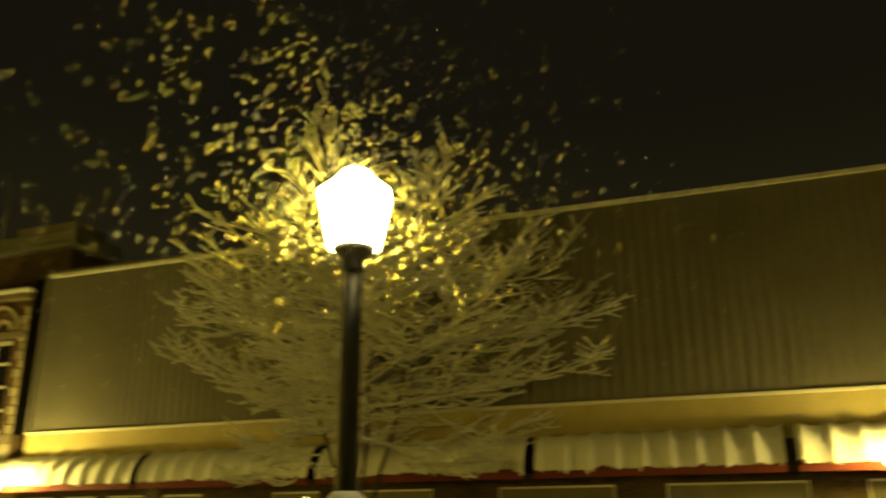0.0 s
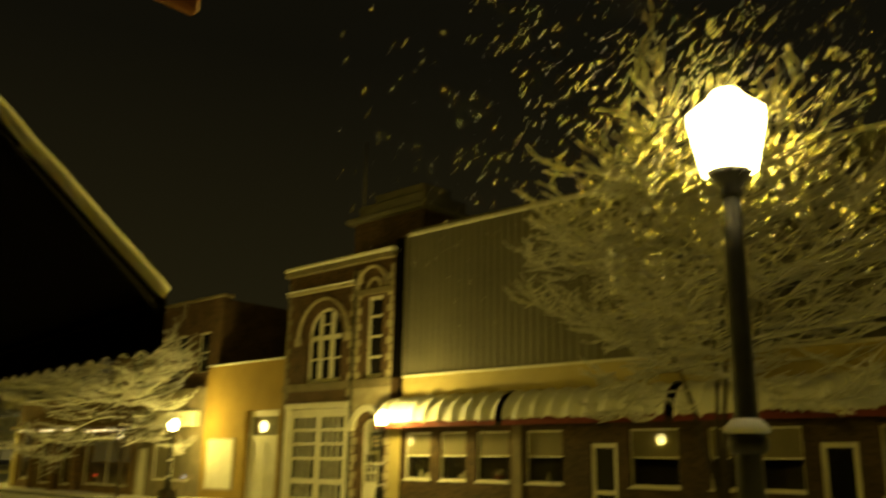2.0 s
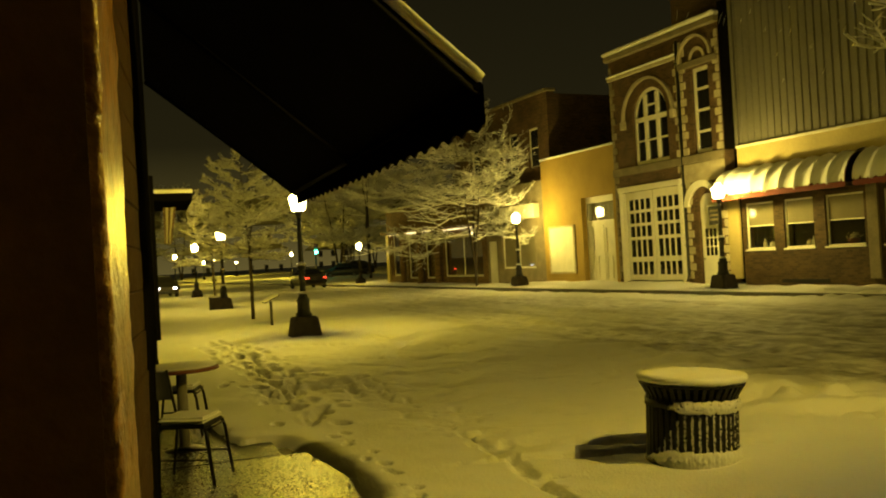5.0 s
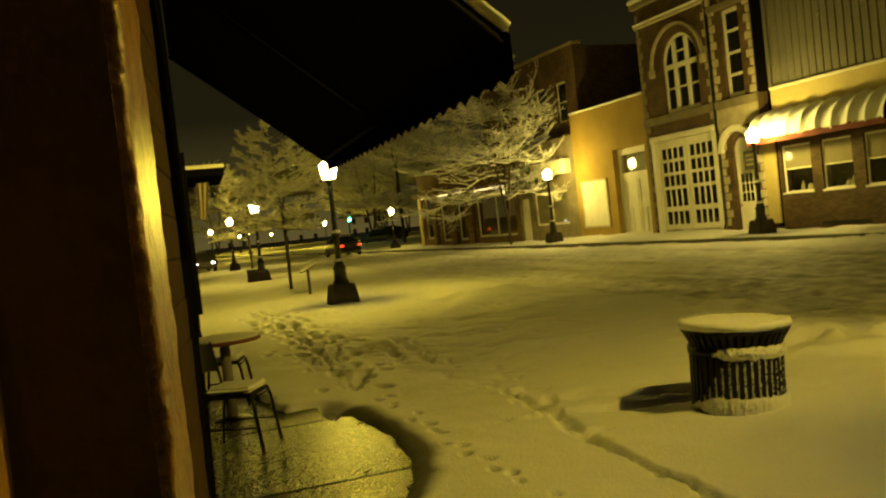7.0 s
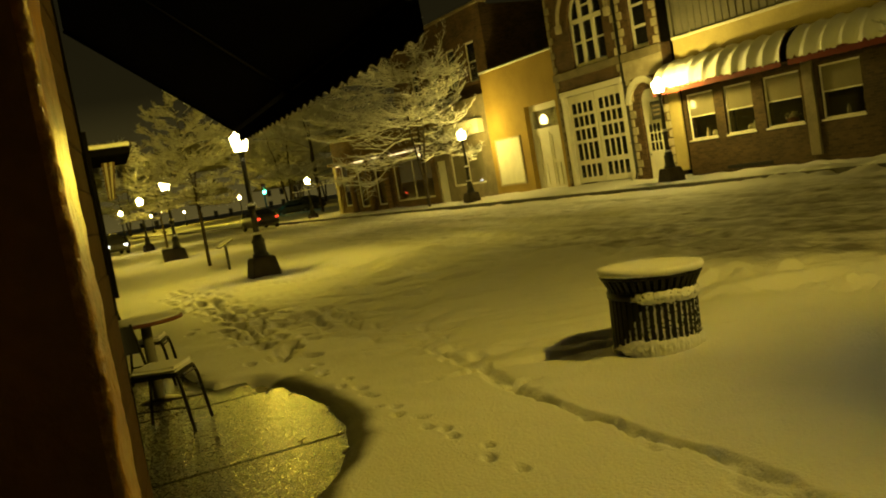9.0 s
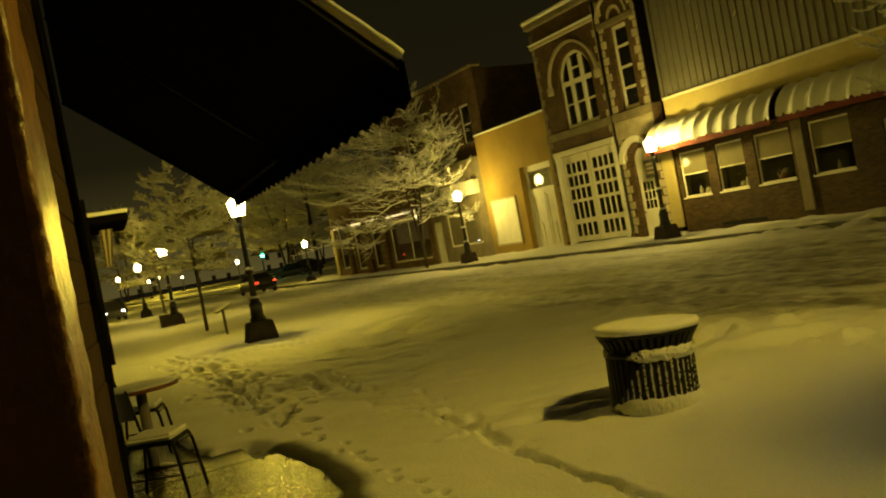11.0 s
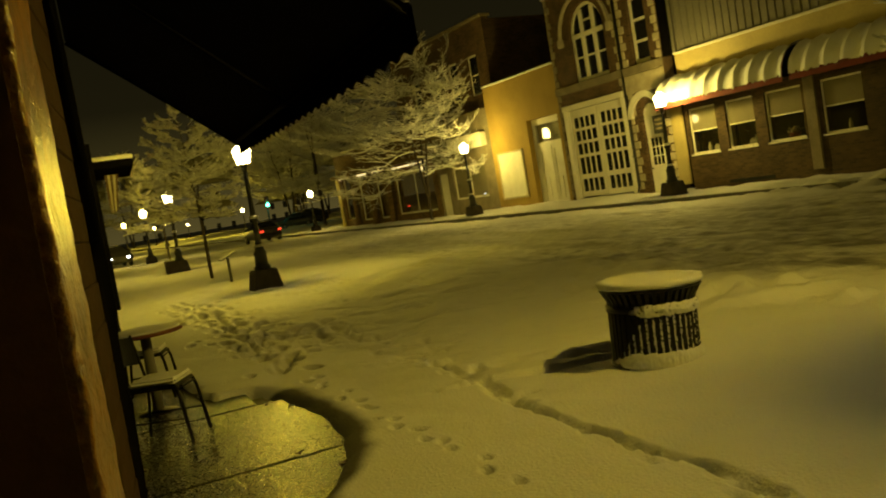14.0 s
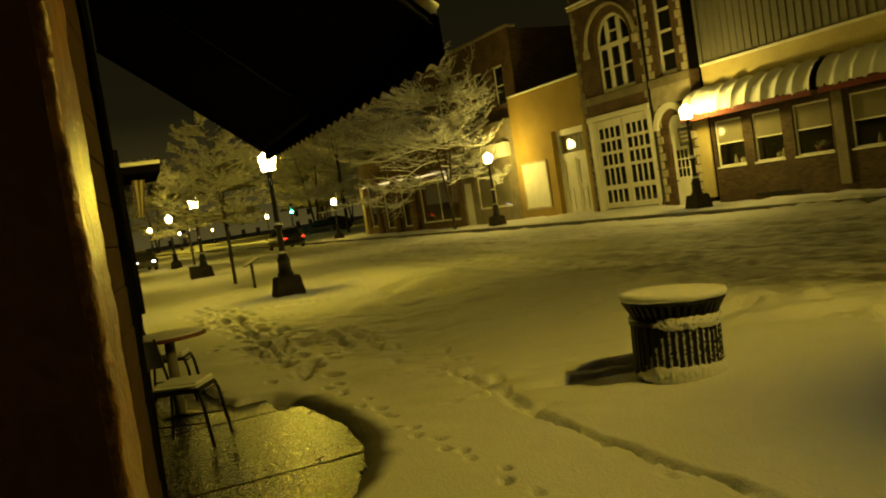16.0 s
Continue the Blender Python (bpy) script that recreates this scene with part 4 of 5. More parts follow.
part("cornice", box(-0.15, -4.4, 9.6, 0.5, 6.6, 9.75, 0.03), STONE_DARK, tall)
part("roof", box(0.4, -4.0, 9.2, 11, 6.2, 9.4), ROOF, tall)
for y in (-3.3, -1.2, 1.0, 3.2):
    window("window", tall, y, 6.0, y + 1.0, 8.0, 0.12, 1, 2, bar=0.06)


# ---- street lamps ----
def lamp_head_glass(s):
    """A six-sided tapered lantern with a domed cap, in one shell of glass."""
    return lathe([(0.143 * s, 0.0), (0.157 * s, 0.012 * s), (0.225 * s, 0.31 * s), (0.217 * s, 0.345 * s), (0.105 * s, 0.44 * s), (0.075 * s, 0.485 * s), (0.04 * s, 0.50 * s)], 8, smooth=False)


def street_lamp(m, height, base, watts, label, snow_ring=True, glass=None, tint=SODIUM):
    e = empty("street_lamp", m, label, "street lamp", "street lamps")
    if base:
        b = box(-0.33, -0.33, -0.2, 0.33, 0.33, 0.48)
        for v in b.verts:
            k = 1.12 if v.co.z < 0 else 0.82
            v.co.x *= k
            v.co.y *= k
        bmesh.ops.bevel(b, geom=b.edges[:], offset=0.03, segments=2, affect="EDGES")
        part("plinth", b, PLINTH, e, "dark concrete plinth")
        z = 0.48
    else:
        z = -0.1
    top = height - 0.50
    part("base", lathe([(0.19, z), (0.20, z + 0.06), (0.16, z + 0.10), (0.145, z + 0.34), (0.17, z + 0.38), (0.115, z + 0.46), (0.10, z + 0.55)], 14), BLACK_IRON, e)
    part("pole", lathe([(0.075, z + 0.5), (0.066, z + 1.2), (0.054, top - 0.5), (0.050, top - 0.14)], 14), BLACK_IRON, e)
    part("collar", lathe([(0.085, z + 1.12), (0.105, z + 1.15), (0.105, z + 1.19), (0.085, z + 1.22)], 14), BLACK_IRON, e)
    if snow_ring:
        part("snow", lathe([(0.085, z + 1.221), (0.115, z + 1.23), (0.12, z + 1.25), (0.07, z + 1.30)], 12), SNOW, e)
        part("snow", lathe([(0.10, z + 0.551), (0.15, z + 0.54), (0.14, z + 0.56), (0.085, z + 0.60)], 12), SNOW, e)
    part("neck", lathe([(0.050, top - 0.15), (0.07, top - 0.12), (0.06, top - 0.09), (0.10, top - 0.03), (0.13, top)], 14), BLACK_IRON, e)
    g = lamp_head_glass(1.0)
    bmesh.ops.translate(g, vec=(0, 0, top), verts=g.verts[:])
    gl = part("lantern", g, glass or LAMP_GLASS, e, "glowing frosted lantern")
    gl.visible_shadow = False
    if watts:
        ld = bpy.data.lights.new("lamp light", "POINT")
        ld.energy, ld.color, ld.shadow_soft_size = watts, tint, 0.09
        lo_ = new("bulb", ld)
        lo_.parent = e
        lo_.location = (0, 0, top + 0.185)
    return e


W = 520.0
near_lamp = street_lamp(pose(5.3, 2.5, 0), 3.62, True, 490.0, "black cast-iron street lamp with a glowing lantern, snow on its collar", tint=(1.0, 0.685, 0.03))
near_lamp.scale = (1.2, 1.2, 1.195)
street_lamp(pose(5.46, 19.9, 0), 3.5, True, W * 1.2, "black cast-iron street lamp on a concrete plinth")
street_lamp(pose(6.8, 37.6, 0), 3.5, True, W, "black cast-iron street lamp on a concrete plinth")
street_lamp(pose(8.6, 57.0, 0), 3.5, True, W, "black street lamp beside the pavement", False, LAMP_FAR)
street_lamp(pose(11.3, 88.0, 0), 3.5, True, W * 1.5, "black street lamp beside the pavement", False, LAMP_FAR)
street_lamp(pose(20.2, 21.7, 0.12), 3.5, True, W * 0.98, "black street lamp in front of the fire house awning", tint=PALE)
street_lamp(pose(20.2, 35.2, 0.12), 3.5, True, W * 0.92, "black street lamp on the far pavement", tint=PALE)
street_lamp(pose(21.0, 60.3, 0.0), 3.15, True, W * 0.7, "black street lamp on the far pavement", False, LAMP_FAR)
for x, y in ((21.0, 123.0), (25.6, 160.0), (29.4, 112.0), (39.0, 198.0)):
    street_lamp(pose(x, y, 0), 3.5, True, W * 3.5, "distant black street lamp beyond the crossing", False, LAMP_FAR)
street_lamp(pose(20.3, -2.4, 0.12), 3.5, True, W * 0.26, "black street lamp on the far pavement")


# ---- near side: shop line, brick pier, black awning ----
def along(y, off=0.0, z=0.0):
    """A point on the near building line, off metres out from it."""
    return Vector((near_x(y) + off, y, z))


def prism(quad, z0, z1, bevel=0.0):
    bm = bmesh.new()
    lo = [bm.verts.new((x, y, z0)) for x, y in quad]
    hi = [bm.verts.new((x, y, z1)) for x, y in quad]
    n = len(quad)
    bm.faces.new(list(reversed(lo)))
    bm.faces.new(hi)
    for k in range(n):
        bm.faces.new((lo[k], lo[(k + 1) % n], hi[(k + 1) % n], hi[k]))
    bmesh.ops.recalc_face_normals(bm, faces=bm.faces[:])
    if bevel:
        bmesh.ops.bevel(bm, geom=bm.edges[:], offset=bevel, segments=1, affect="EDGES")
    return bm


def strip(y0, y1, a, b):
    return [(near_x(y0) + a, y0), (near_x(y0) + b, y0), (near_x(y1) + b, y1), (near_x(y1) + a, y1)]


shopfront = empty("near_shopfront", pose(0, 0, 0), "dark painted shopfront beside the pavement", "building")
part("wall", prism(strip(1.8, 23.2, -0.30, -0.04), -0.2, 5.5), PAINT_AND_GAP_SHADE, shopfront)
part("wall", prism([(-1.6, -6), (-1.4, -6), (-1.4, 0.45), (-1.6, 0.45)], -0.2, 5.5), PAINT_AND_GAP_SHADE, shopfront)
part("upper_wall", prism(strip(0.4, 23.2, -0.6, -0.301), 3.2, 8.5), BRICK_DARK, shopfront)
part("dark_post", prism(strip(22.7, 23.2, -0.45, 0.06), -0.1, 4.2, 0.01), PAINT_AND_GAP_SHADE, shopfront)
# the worn brick pier close by
pier = empty("brick_pier", pose(0, 0, 0), "worn orange brick pier beside the entrance", "pier")
random.seed(5)
# thickly painted brick face, chipped along its corner, with faint courses
bm = bmesh.new()
prof_ = [(-0.09, 0.0), (-0.05, 0.0), (-0.025, 0.0), (-0.012, 0.0), (-0.006, 0.001), (-0.002, 0.004), (0.0, 0.010)] + [(0.0, 0.010 + 0.472 * k / 24) for k in range(1, 25)]
turn_ = pose(0.060, 0.90, 0, 0, 0, -6.2)
rows_ = []
for j in range(261):
    z = -0.1 + 4.1 * j / 260
    row_ = []
    for x, y in prof_:
        w_ = Vector((x, y, z))
        edge_ = math.exp(-(max(0.0, y) + max(0.0, -x)) / 0.03)
        chip = max(0.0, noise.noise(Vector((3.3, 1.7, z * 6.0))) + 0.8 * noise.noise(Vector((8.1, 2.9, z * 19.0))) + 0.2)
        joint = math.exp(-((z / 0.078) % 1.0 - 0.5) ** 2 / 0.006) * (0.4 + 0.6 * max(0.0, noise.noise(Vector((y * 3, 2.0, z * 2.1)))))
        d = 0.0035 * noise.noise(w_ * 15) + 0.0022 * noise.noise(w_ * 46) - 0.0016 * joint
        row_.append(bm.verts.new(turn_ @ (w_ + Vector((d - 0.009 * chip * edge_, (-d if y < 0.004 else 0.0) + 0.008 * chip * edge_, 0)))))
    rows_.append(row_)
for p, q_ in zip(rows_, rows_[1:]):
    for k in range(len(prof_) - 1):
        bm.faces.new((p[k], p[k + 1], q_[k + 1], q_[k])).smooth = True
part("painted_face", bm, BRICK_PIER, pier, "chipped glossy orange-brown painted brick face")
part("mortar", prism([(-0.5, 0.925), (0.045, 0.925), (0.098, 1.39), (-0.45, 1.42)], -0.2, 4.0), BRICK_PIER, pier)
# thin plate over the pier's end, a darker brown than the street face
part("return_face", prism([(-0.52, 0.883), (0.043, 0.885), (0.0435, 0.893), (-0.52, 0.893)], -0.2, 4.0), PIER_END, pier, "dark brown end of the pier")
jamb = empty("door_jamb", pose(0, 0, 0), "dark brown brick jamb behind the pier", "jamb")
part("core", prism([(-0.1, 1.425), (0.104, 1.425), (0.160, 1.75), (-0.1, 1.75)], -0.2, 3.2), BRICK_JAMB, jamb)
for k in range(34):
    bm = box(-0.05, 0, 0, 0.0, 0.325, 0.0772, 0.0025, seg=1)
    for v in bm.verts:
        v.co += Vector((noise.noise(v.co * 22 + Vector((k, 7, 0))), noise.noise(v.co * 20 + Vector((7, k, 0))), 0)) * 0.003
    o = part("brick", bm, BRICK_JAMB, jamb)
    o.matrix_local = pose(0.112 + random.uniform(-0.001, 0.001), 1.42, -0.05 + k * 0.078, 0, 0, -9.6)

tagged(put("entrance_wall", prism([(-0.08, 0.872), (-0.085, 0.80), (-0.5, 0.80), (-0.5, 0.872)], -0.2, 4.0, 0.004), ENTRANCE), "orange brown painted wall edge beside the entrance", "wall", kind="structure")

# black awning with scalloped hem and snow along its edge
AY0, AY1 = 2.33, 6.0
awn = empty("black_awning", pose(0, 0, 0), "black cloth awning with scalloped hem, snow on its slope", "awning")


def awning_point(y, f, up=0.0):
    """f: 0 at the wall, 1 at the front edge."""
    return Vector((near_x(y) + 1.005 * f, y, 3.02 - 0.79 * f + up))


bm = bmesh.new()
N = 24
grid = [[bm.verts.new(awning_point(AY0 + (AY1 - AY0) * j / N, k / 8)) for k in range(9)] for j in range(N + 1)]
low = [[bm.verts.new(awning_point(AY0 + (AY1 - AY0) * j / N, k / 8, -0.012)) for k in range(9)] for j in range(N + 1)]
for j in range(N):
    for k in range(8):
        bm.faces.new((grid[j][k], grid[j + 1][k], grid[j + 1][k + 1], grid[j][k + 1]))
        bm.faces.new((low[j][k], low[j][k + 1], low[j + 1][k + 1], low[j + 1][k]))
part("cloth", bm, BLACK_CLOTH, awn)
bm = bmesh.new()
n = 160
prev = None
for j in range(n + 1):
    y = AY0 + (AY1 - AY0) * j / n
    p = awning_point(y, 1.0)
    zb = 2.085 + 0.04 * j / n + 0.02 * abs(math.cos(math.pi * j / 6))
    cur = [bm.verts.new(p + Vector((0.004, 0, 0.0))), bm.verts.new((p.x + 0.006, y, zb)), bm.verts.new((p.x - 0.002, y, zb)), bm.verts.new(p + Vector((-0.004, 0, -0.01)))]
    if prev:
        for k in range(4):
            bm.faces.new((prev[k], cur[k], cur[(k + 1) % 4], prev[(k + 1) % 4]))
    prev = cur
part("hem", bm, BLACK_CLOTH, awn, "scalloped black hem")
for y in (AY0 + 0.02, (AY0 + AY1) / 2, AY1 - 0.02):
    part("frame_bar", tube([awning_point(y, 0, -0.03), awning_point(y, 1, -0.03)], 0.014), BLACK_CLOTH, awn)
part("front_bar", tube([awning_point(AY0, 0.985, -0.02), awning_point(AY1, 0.985, -0.02)], 0.014), BLACK_CLOTH, awn)
# snow lying on the slope, ragged along its rim
bm = bmesh.new()
grid = []
for j in range(41):
    y = AY0 + 0.0 + (AY1 - AY0) * j / 40
    grid.append([bm.verts.new(awning_point(y, k / 20, 0.022 + 0.008 * noise.noise(Vector((y * 5, k * 0.7, 0))))) for k in range(0, 21)])
for a, b in zip(grid, grid[1:]):
    for k in range(20):
        bm.faces.new((a[k], b[k], b[k + 1], a[k + 1])).smooth = True
for k in range(20):
    a, b = grid[0][k], grid[0][k + 1]
    c, d = bm.verts.new(a.co + Vector((0, 0, -0.02))), bm.verts.new(b.co + Vector((0, 0, -0.02)))
    bm.faces.new((a, b, d, c))
part("snow_cover", bm, SNOW, awn)

bm = bmesh.new()
pts = [awning_point(AY0, k / 40, 0.018 + 0.008 * noise.noise(Vector((k * 0.35, 0, 9)))) + Vector((0, 0.012, 0)) for k in range(41)]
tube(pts, 0.022, 10, bm)
part("snow_roll", bm, SNOW, awn, "roll of snow along the awning's end")

# buildings further along the near side
b2 = empty("near_grey_building", pose(0, 0, 0), "grey rendered building with a flat canopy", "building")
part("wall", prism(strip(23.2, 70, -6, 0.02), -0.2, 4.2), GREY_WALL, b2)
part("canopy", prism(strip(23.6, 27.5, 0.0, 1.05), 3.62, 3.82, 0.02), PAINT_AND_GAP_SHADE, b2, "flat dark canopy")
part("snow_cap", prism(strip(23.58, 27.5, 0.0, 1.07), 3.822, 3.93, 0.03), SNOW, b2)
part("upper_wall", prism(strip(23.3, 44, -6, -0.6), 4.2, 5.0), GREY_WALL, b2)
flag = empty("hanging_flag", pose(near_x(24.4) + 0.45, 24.4, 3.5), "striped cloth flag hanging under the canopy", "flag")
for k in range(5):
    bm = bmesh.new()
    pr = None
    for j in range(9):
        z = -j * 0.125
        s = 0.05 * (1 - 0.06 * j)
        o = 0.02 * math.sin(j * 0.9 + k)
        cur = (bm.verts.new((-0.16 + k * s * 1.4, o, z)), bm.verts.new((-0.16 + (k + 1) * s * 1.4, o + 0.015 * (-1) ** k, z)))
        if pr:
            bm.faces.new((pr[0], pr[1], cur[1], cur[0]))
        pr = cur
    part("stripe", bm, BLIND if k % 2 else BRICK_DARK, flag)


# ---- litter bin with snow ----
def litter_bin(m):
    e = empty("litter_bin", m, "black slatted steel litter bin with a thick cap of snow", "litter bin")
    R0, H0 = 0.345, 0.635
    n = 40
    for k in range(n):
        a = 2 * math.pi * k / n
        bm = box(-0.006, -0.016, 0.02, 0.006, 0.016, H0 - 0.06)
        bmesh.ops.transform(bm, matrix=pose(R0 * math.cos(a), R0 * math.sin(a), 0, 0, 0, math.degrees(a)), verts=bm.verts[:])
        part("slat", bm, BLACK_STEEL, e)
        bm = box(-0.006, -0.016, 0.0, 0.006, 0.016, 0.092)
        bmesh.ops.transform(bm, matrix=pose(R0 * math.cos(a), R0 * math.sin(a), H0 - 0.07, 0, 0, math.degrees(a)) @ pose(0, 0, 0, 0, 30, 0), verts=bm.verts[:])
        part("flared_slat", bm, BLACK_STEEL, e)
    part("liner", lathe([(0.29, 0.03), (0.30, H0 - 0.03)], 32), BLACK_STEEL, e)
    for z in (0.03, 0.485):
        part("hoop", lathe([(0.335, z), (0.362, z), (0.362, z + 0.05), (0.335, z + 0.05)], 40), BLACK_STEEL, e)
    part("rim", lathe([(0.375, H0 + 0.008), (0.402, H0 + 0.012), (0.408, H0 + 0.028), (0.395, H0 + 0.04), (0.33, H0 + 0.038)], 40), BLACK_STEEL, e)
    bm = lathe([(0.30, H0 + 0.036), (0.40, H0 + 0.034), (0.416, H0 + 0.045), (0.422, H0 + 0.07), (0.414, H0 + 0.088), (0.39, H0 + 0.098), (0.34, H0 + 0.090), (0.26, H0 + 0.078), (0.13, H0 + 0.070), (0.02, H0 + 0.068)], 56)
    for v in bm.verts:
        v.co.z += 0.008 * noise.noise(v.co * 7) + 0.004 * noise.noise(v.co * 23)
        v.co.xy *= 1 + 0.014 * noise.noise(v.co * 9) + 0.008 * noise.noise(v.co * 31)
    part("snow_cap", bm, SNOW, e, "thick round cap of snow")
    # snow caught on the lower hoop, the upper hoop and between the slats
    for z0, z1, rr, a0, a1 in ((0.03, 0.175, 0.374, -3.4, 0.3), (0.455, 0.55, 0.370, -2.9, -0.5)):
        bm = bmesh.new()
        grid = []
        for j in range(181):
            a = a0 + (a1 - a0) * j / 180
            fade = min(1, 6 * min(j, 180 - j) / 180)
            row = []
            for k in range(11):
                s = k / 10
                bulge = math.sin(math.pi * s) * 0.024 * fade * (0.5 + 0.5 * noise.noise(Vector((a * 9, s * 3, z0))) + 0.7 * noise.noise(Vector((a * 26, s * 9, z0))) + 0.5 * noise.noise(Vector((a * 60, s * 16, z0))))
                z = z0 + (z1 - z0) * (0.5 + (s - 0.5) * fade) + 0.016 * noise.noise(Vector((a * 7, s * 2, 4))) + 0.014 * noise.noise(Vector((a * 33, s * 3, 8)))
                row.append(bm.verts.new(((rr - 0.012 + bulge) * math.cos(a), (rr - 0.012 + bulge) * math.sin(a), z)))
            grid.append(row)
        for p, q_ in zip(grid, grid[1:]):
            for k in range(10):
                bm.faces.new((p[k], q_[k], q_[k + 1], p[k + 1])).smooth = True
        part("caught_snow", bm, SNOW, e)
    # crumbs of snow lodged in the slots between the slats
    rs = random.Random(3)
    cv, cf = [], []
    for k in range(n):
        a = 2 * math.pi * (k + 0.5) / n
        face = math.cos(a + 1.6)
        if face < 0.05:
            continue
        top = 0.14 + 0.33 * min(1.0, 1.5 * face) * rs.uniform(0.85, 1.0)
        for c in range(int(75 * min(1.0, face + 0.25))):
            z, s = rs.uniform(0.10, top), rs.uniform(0.005, 0.0115)
            p = Vector(((R0 - 0.004) * math.cos(a) + rs.uniform(-.007, .007), (R0 - 0.004) * math.sin(a) + rs.uniform(-.007, .007), z))
            i = len(cv)
            cv += [tuple(p + Vector(o) * s * rs.uniform(0.7, 1.2)) for o in ((1, 0, 0), (0, 1, 0), (-1, 0, 0), (0, -1, 0), (0, 0, 1.1), (0, 0, -1.1))]
            cf += [(i + u, i + (u + 1) % 4, i + 4) for u in range(4)] + [(i + (u + 1) % 4, i + u, i + 5) for u in range(4)]
    me = bpy.data.meshes.new("lodged_snow")
    me.from_pydata(cv, [], cf)
    me.materials.append(SNOW)
    o = new("lodged_snow", me)
    o.parent = e
    o["kind"] = "stuff"
    return e


litter_bin(pose(4.50, 5.28, -0.05, 0, 3.0, 0))


# ---- cafe table and chairs ----
def cafe_table(m):
    e = empty("cafe_table", m, "round cafe table with red-brown edge, snow on its top", "table")
    part("tabletop", lathe([(0.35, 0.755), (0.365, 0.76), (0.365, 0.785), (0.355, 0.79)], 36), TABLE_WOOD, e)
    bm = lathe([(0.34, 0.791), (0.345, 0.80), (0.33, 0.812), (0.15, 0.815), (0.02, 0.812)], 32)
    part("snow_layer", bm, SNOW, e)
    part("pedestal", lathe([(0.055, 0.0), (0.05, 0.75)], 14), GREY_WALL, e)
    part("foot_plate", lathe([(0.24, -0.05), (0.24, -0.03), (0.06, 0.01)], 24), BLACK_STEEL, e)
    return e


def cafe_chair(m, label):
    e = empty("cafe_chair", m, label, "chair", "chairs at the cafe table")
    g = -0.045
    bm = box(-0.21, -0.2, 0.415, 0.21, 0.22, 0.45, 0.02, seg=3)
    part("seat", bm, BLACK_STEEL, e)
    bm = box(-0.205, -0.19, 0.451, 0.205, 0.215, 0.505, 0.024, seg=3)
    bmesh.ops.subdivide_edges(bm, edges=bm.edges[:], cuts=2, use_grid_fill=True)
    for v in bm.verts:
        v.co.z += 0.006 * noise.noise(v.co * 9) if v.co.z > 0.46 else 0
    part("snow_layer", bm, SNOW, e)
    for sx in (-1, 1):
        part("leg", tube([(sx * 0.19, -0.18, 0.42), (sx * 0.195, -0.20, 0.36), (sx * 0.21, -0.25, g)], 0.0145), BLACK_STEEL, e)
        part("leg", tube([(sx * 0.19, 0.28, g), (sx * 0.19, 0.22, 0.42), (sx * 0.185, 0.27, 0.70), (sx * 0.165, 0.29, 0.86)], 0.0135), BLACK_STEEL, e)
        part("stretcher", tube([(sx * 0.20, -0.22, 0.16), (sx * 0.19, 0.255, 0.16)], 0.009), BLACK_STEEL, e)
    part("seat_rail", tube([(-0.19, -0.19, 0.40), (0.19, -0.19, 0.40)], 0.011), BLACK_STEEL, e)
    bm = bmesh.new()
    prev = None
    for k in range(9):
        x = -0.175 + 0.35 * k / 8
        b = 0.035 * (1 - (x / 0.175) ** 2)
        cur = [bm.verts.new((x, 0.262 + b + d, z + 0.02 * (1 - (x / 0.175) ** 2))) for z, d in ((0.60, 0), (0.84, 0.02), (0.84, 0.035), (0.60, 0.015))]
        if prev:
            for q_ in range(4):
                bm.faces.new((prev[q_], cur[q_], cur[(q_ + 1) % 4], prev[(q_ + 1) % 4]))
        else:
            bm.faces.new(cur)
        prev = cur
    bm.faces.new(list(reversed(prev)))
    bmesh.ops.recalc_face_normals(bm, faces=bm.faces[:])
    part("backrest", bm, BLACK_STEEL, e)
    return e


cafe_table(pose(1.13, 8.75, -0.03))
cafe_chair(pose(1.03, 7.4, 0, 0, 0, 58), "black steel cafe chair with snow on its seat")
cafe_chair(pose(1.22, 9.55, 0, 0, 0, 70), "black steel cafe chair behind the table, snow on its seat")

# small reading sign on a post
rs_ = empty("reading_sign", pose(5.76, 24.5, 0), "small tilted information sign on a black post", "sign")
part("post", box(-0.035, -0.035, -0.1, 0.035, 0.035, 0.72, 0.006), BLACK_IRON, rs_)
bm = box(-0.24, -0.17, 0, 0.24, 0.17, 0.03, 0.006)
bmesh.ops.transform(bm, matrix=pose(0, 0, 0.77, 5, -24, 0), verts=bm.verts[:])
part("panel", bm, BLACK_IRON, rs_)
bm = box(-0.235, -0.165, 0.031, 0.235, 0.165, 0.05, 0.006)
bmesh.ops.transform(bm, matrix=pose(0, 0, 0.77, 5, -24, 0), verts=bm.verts[:])
part("snow_layer", bm, SNOW, rs_)


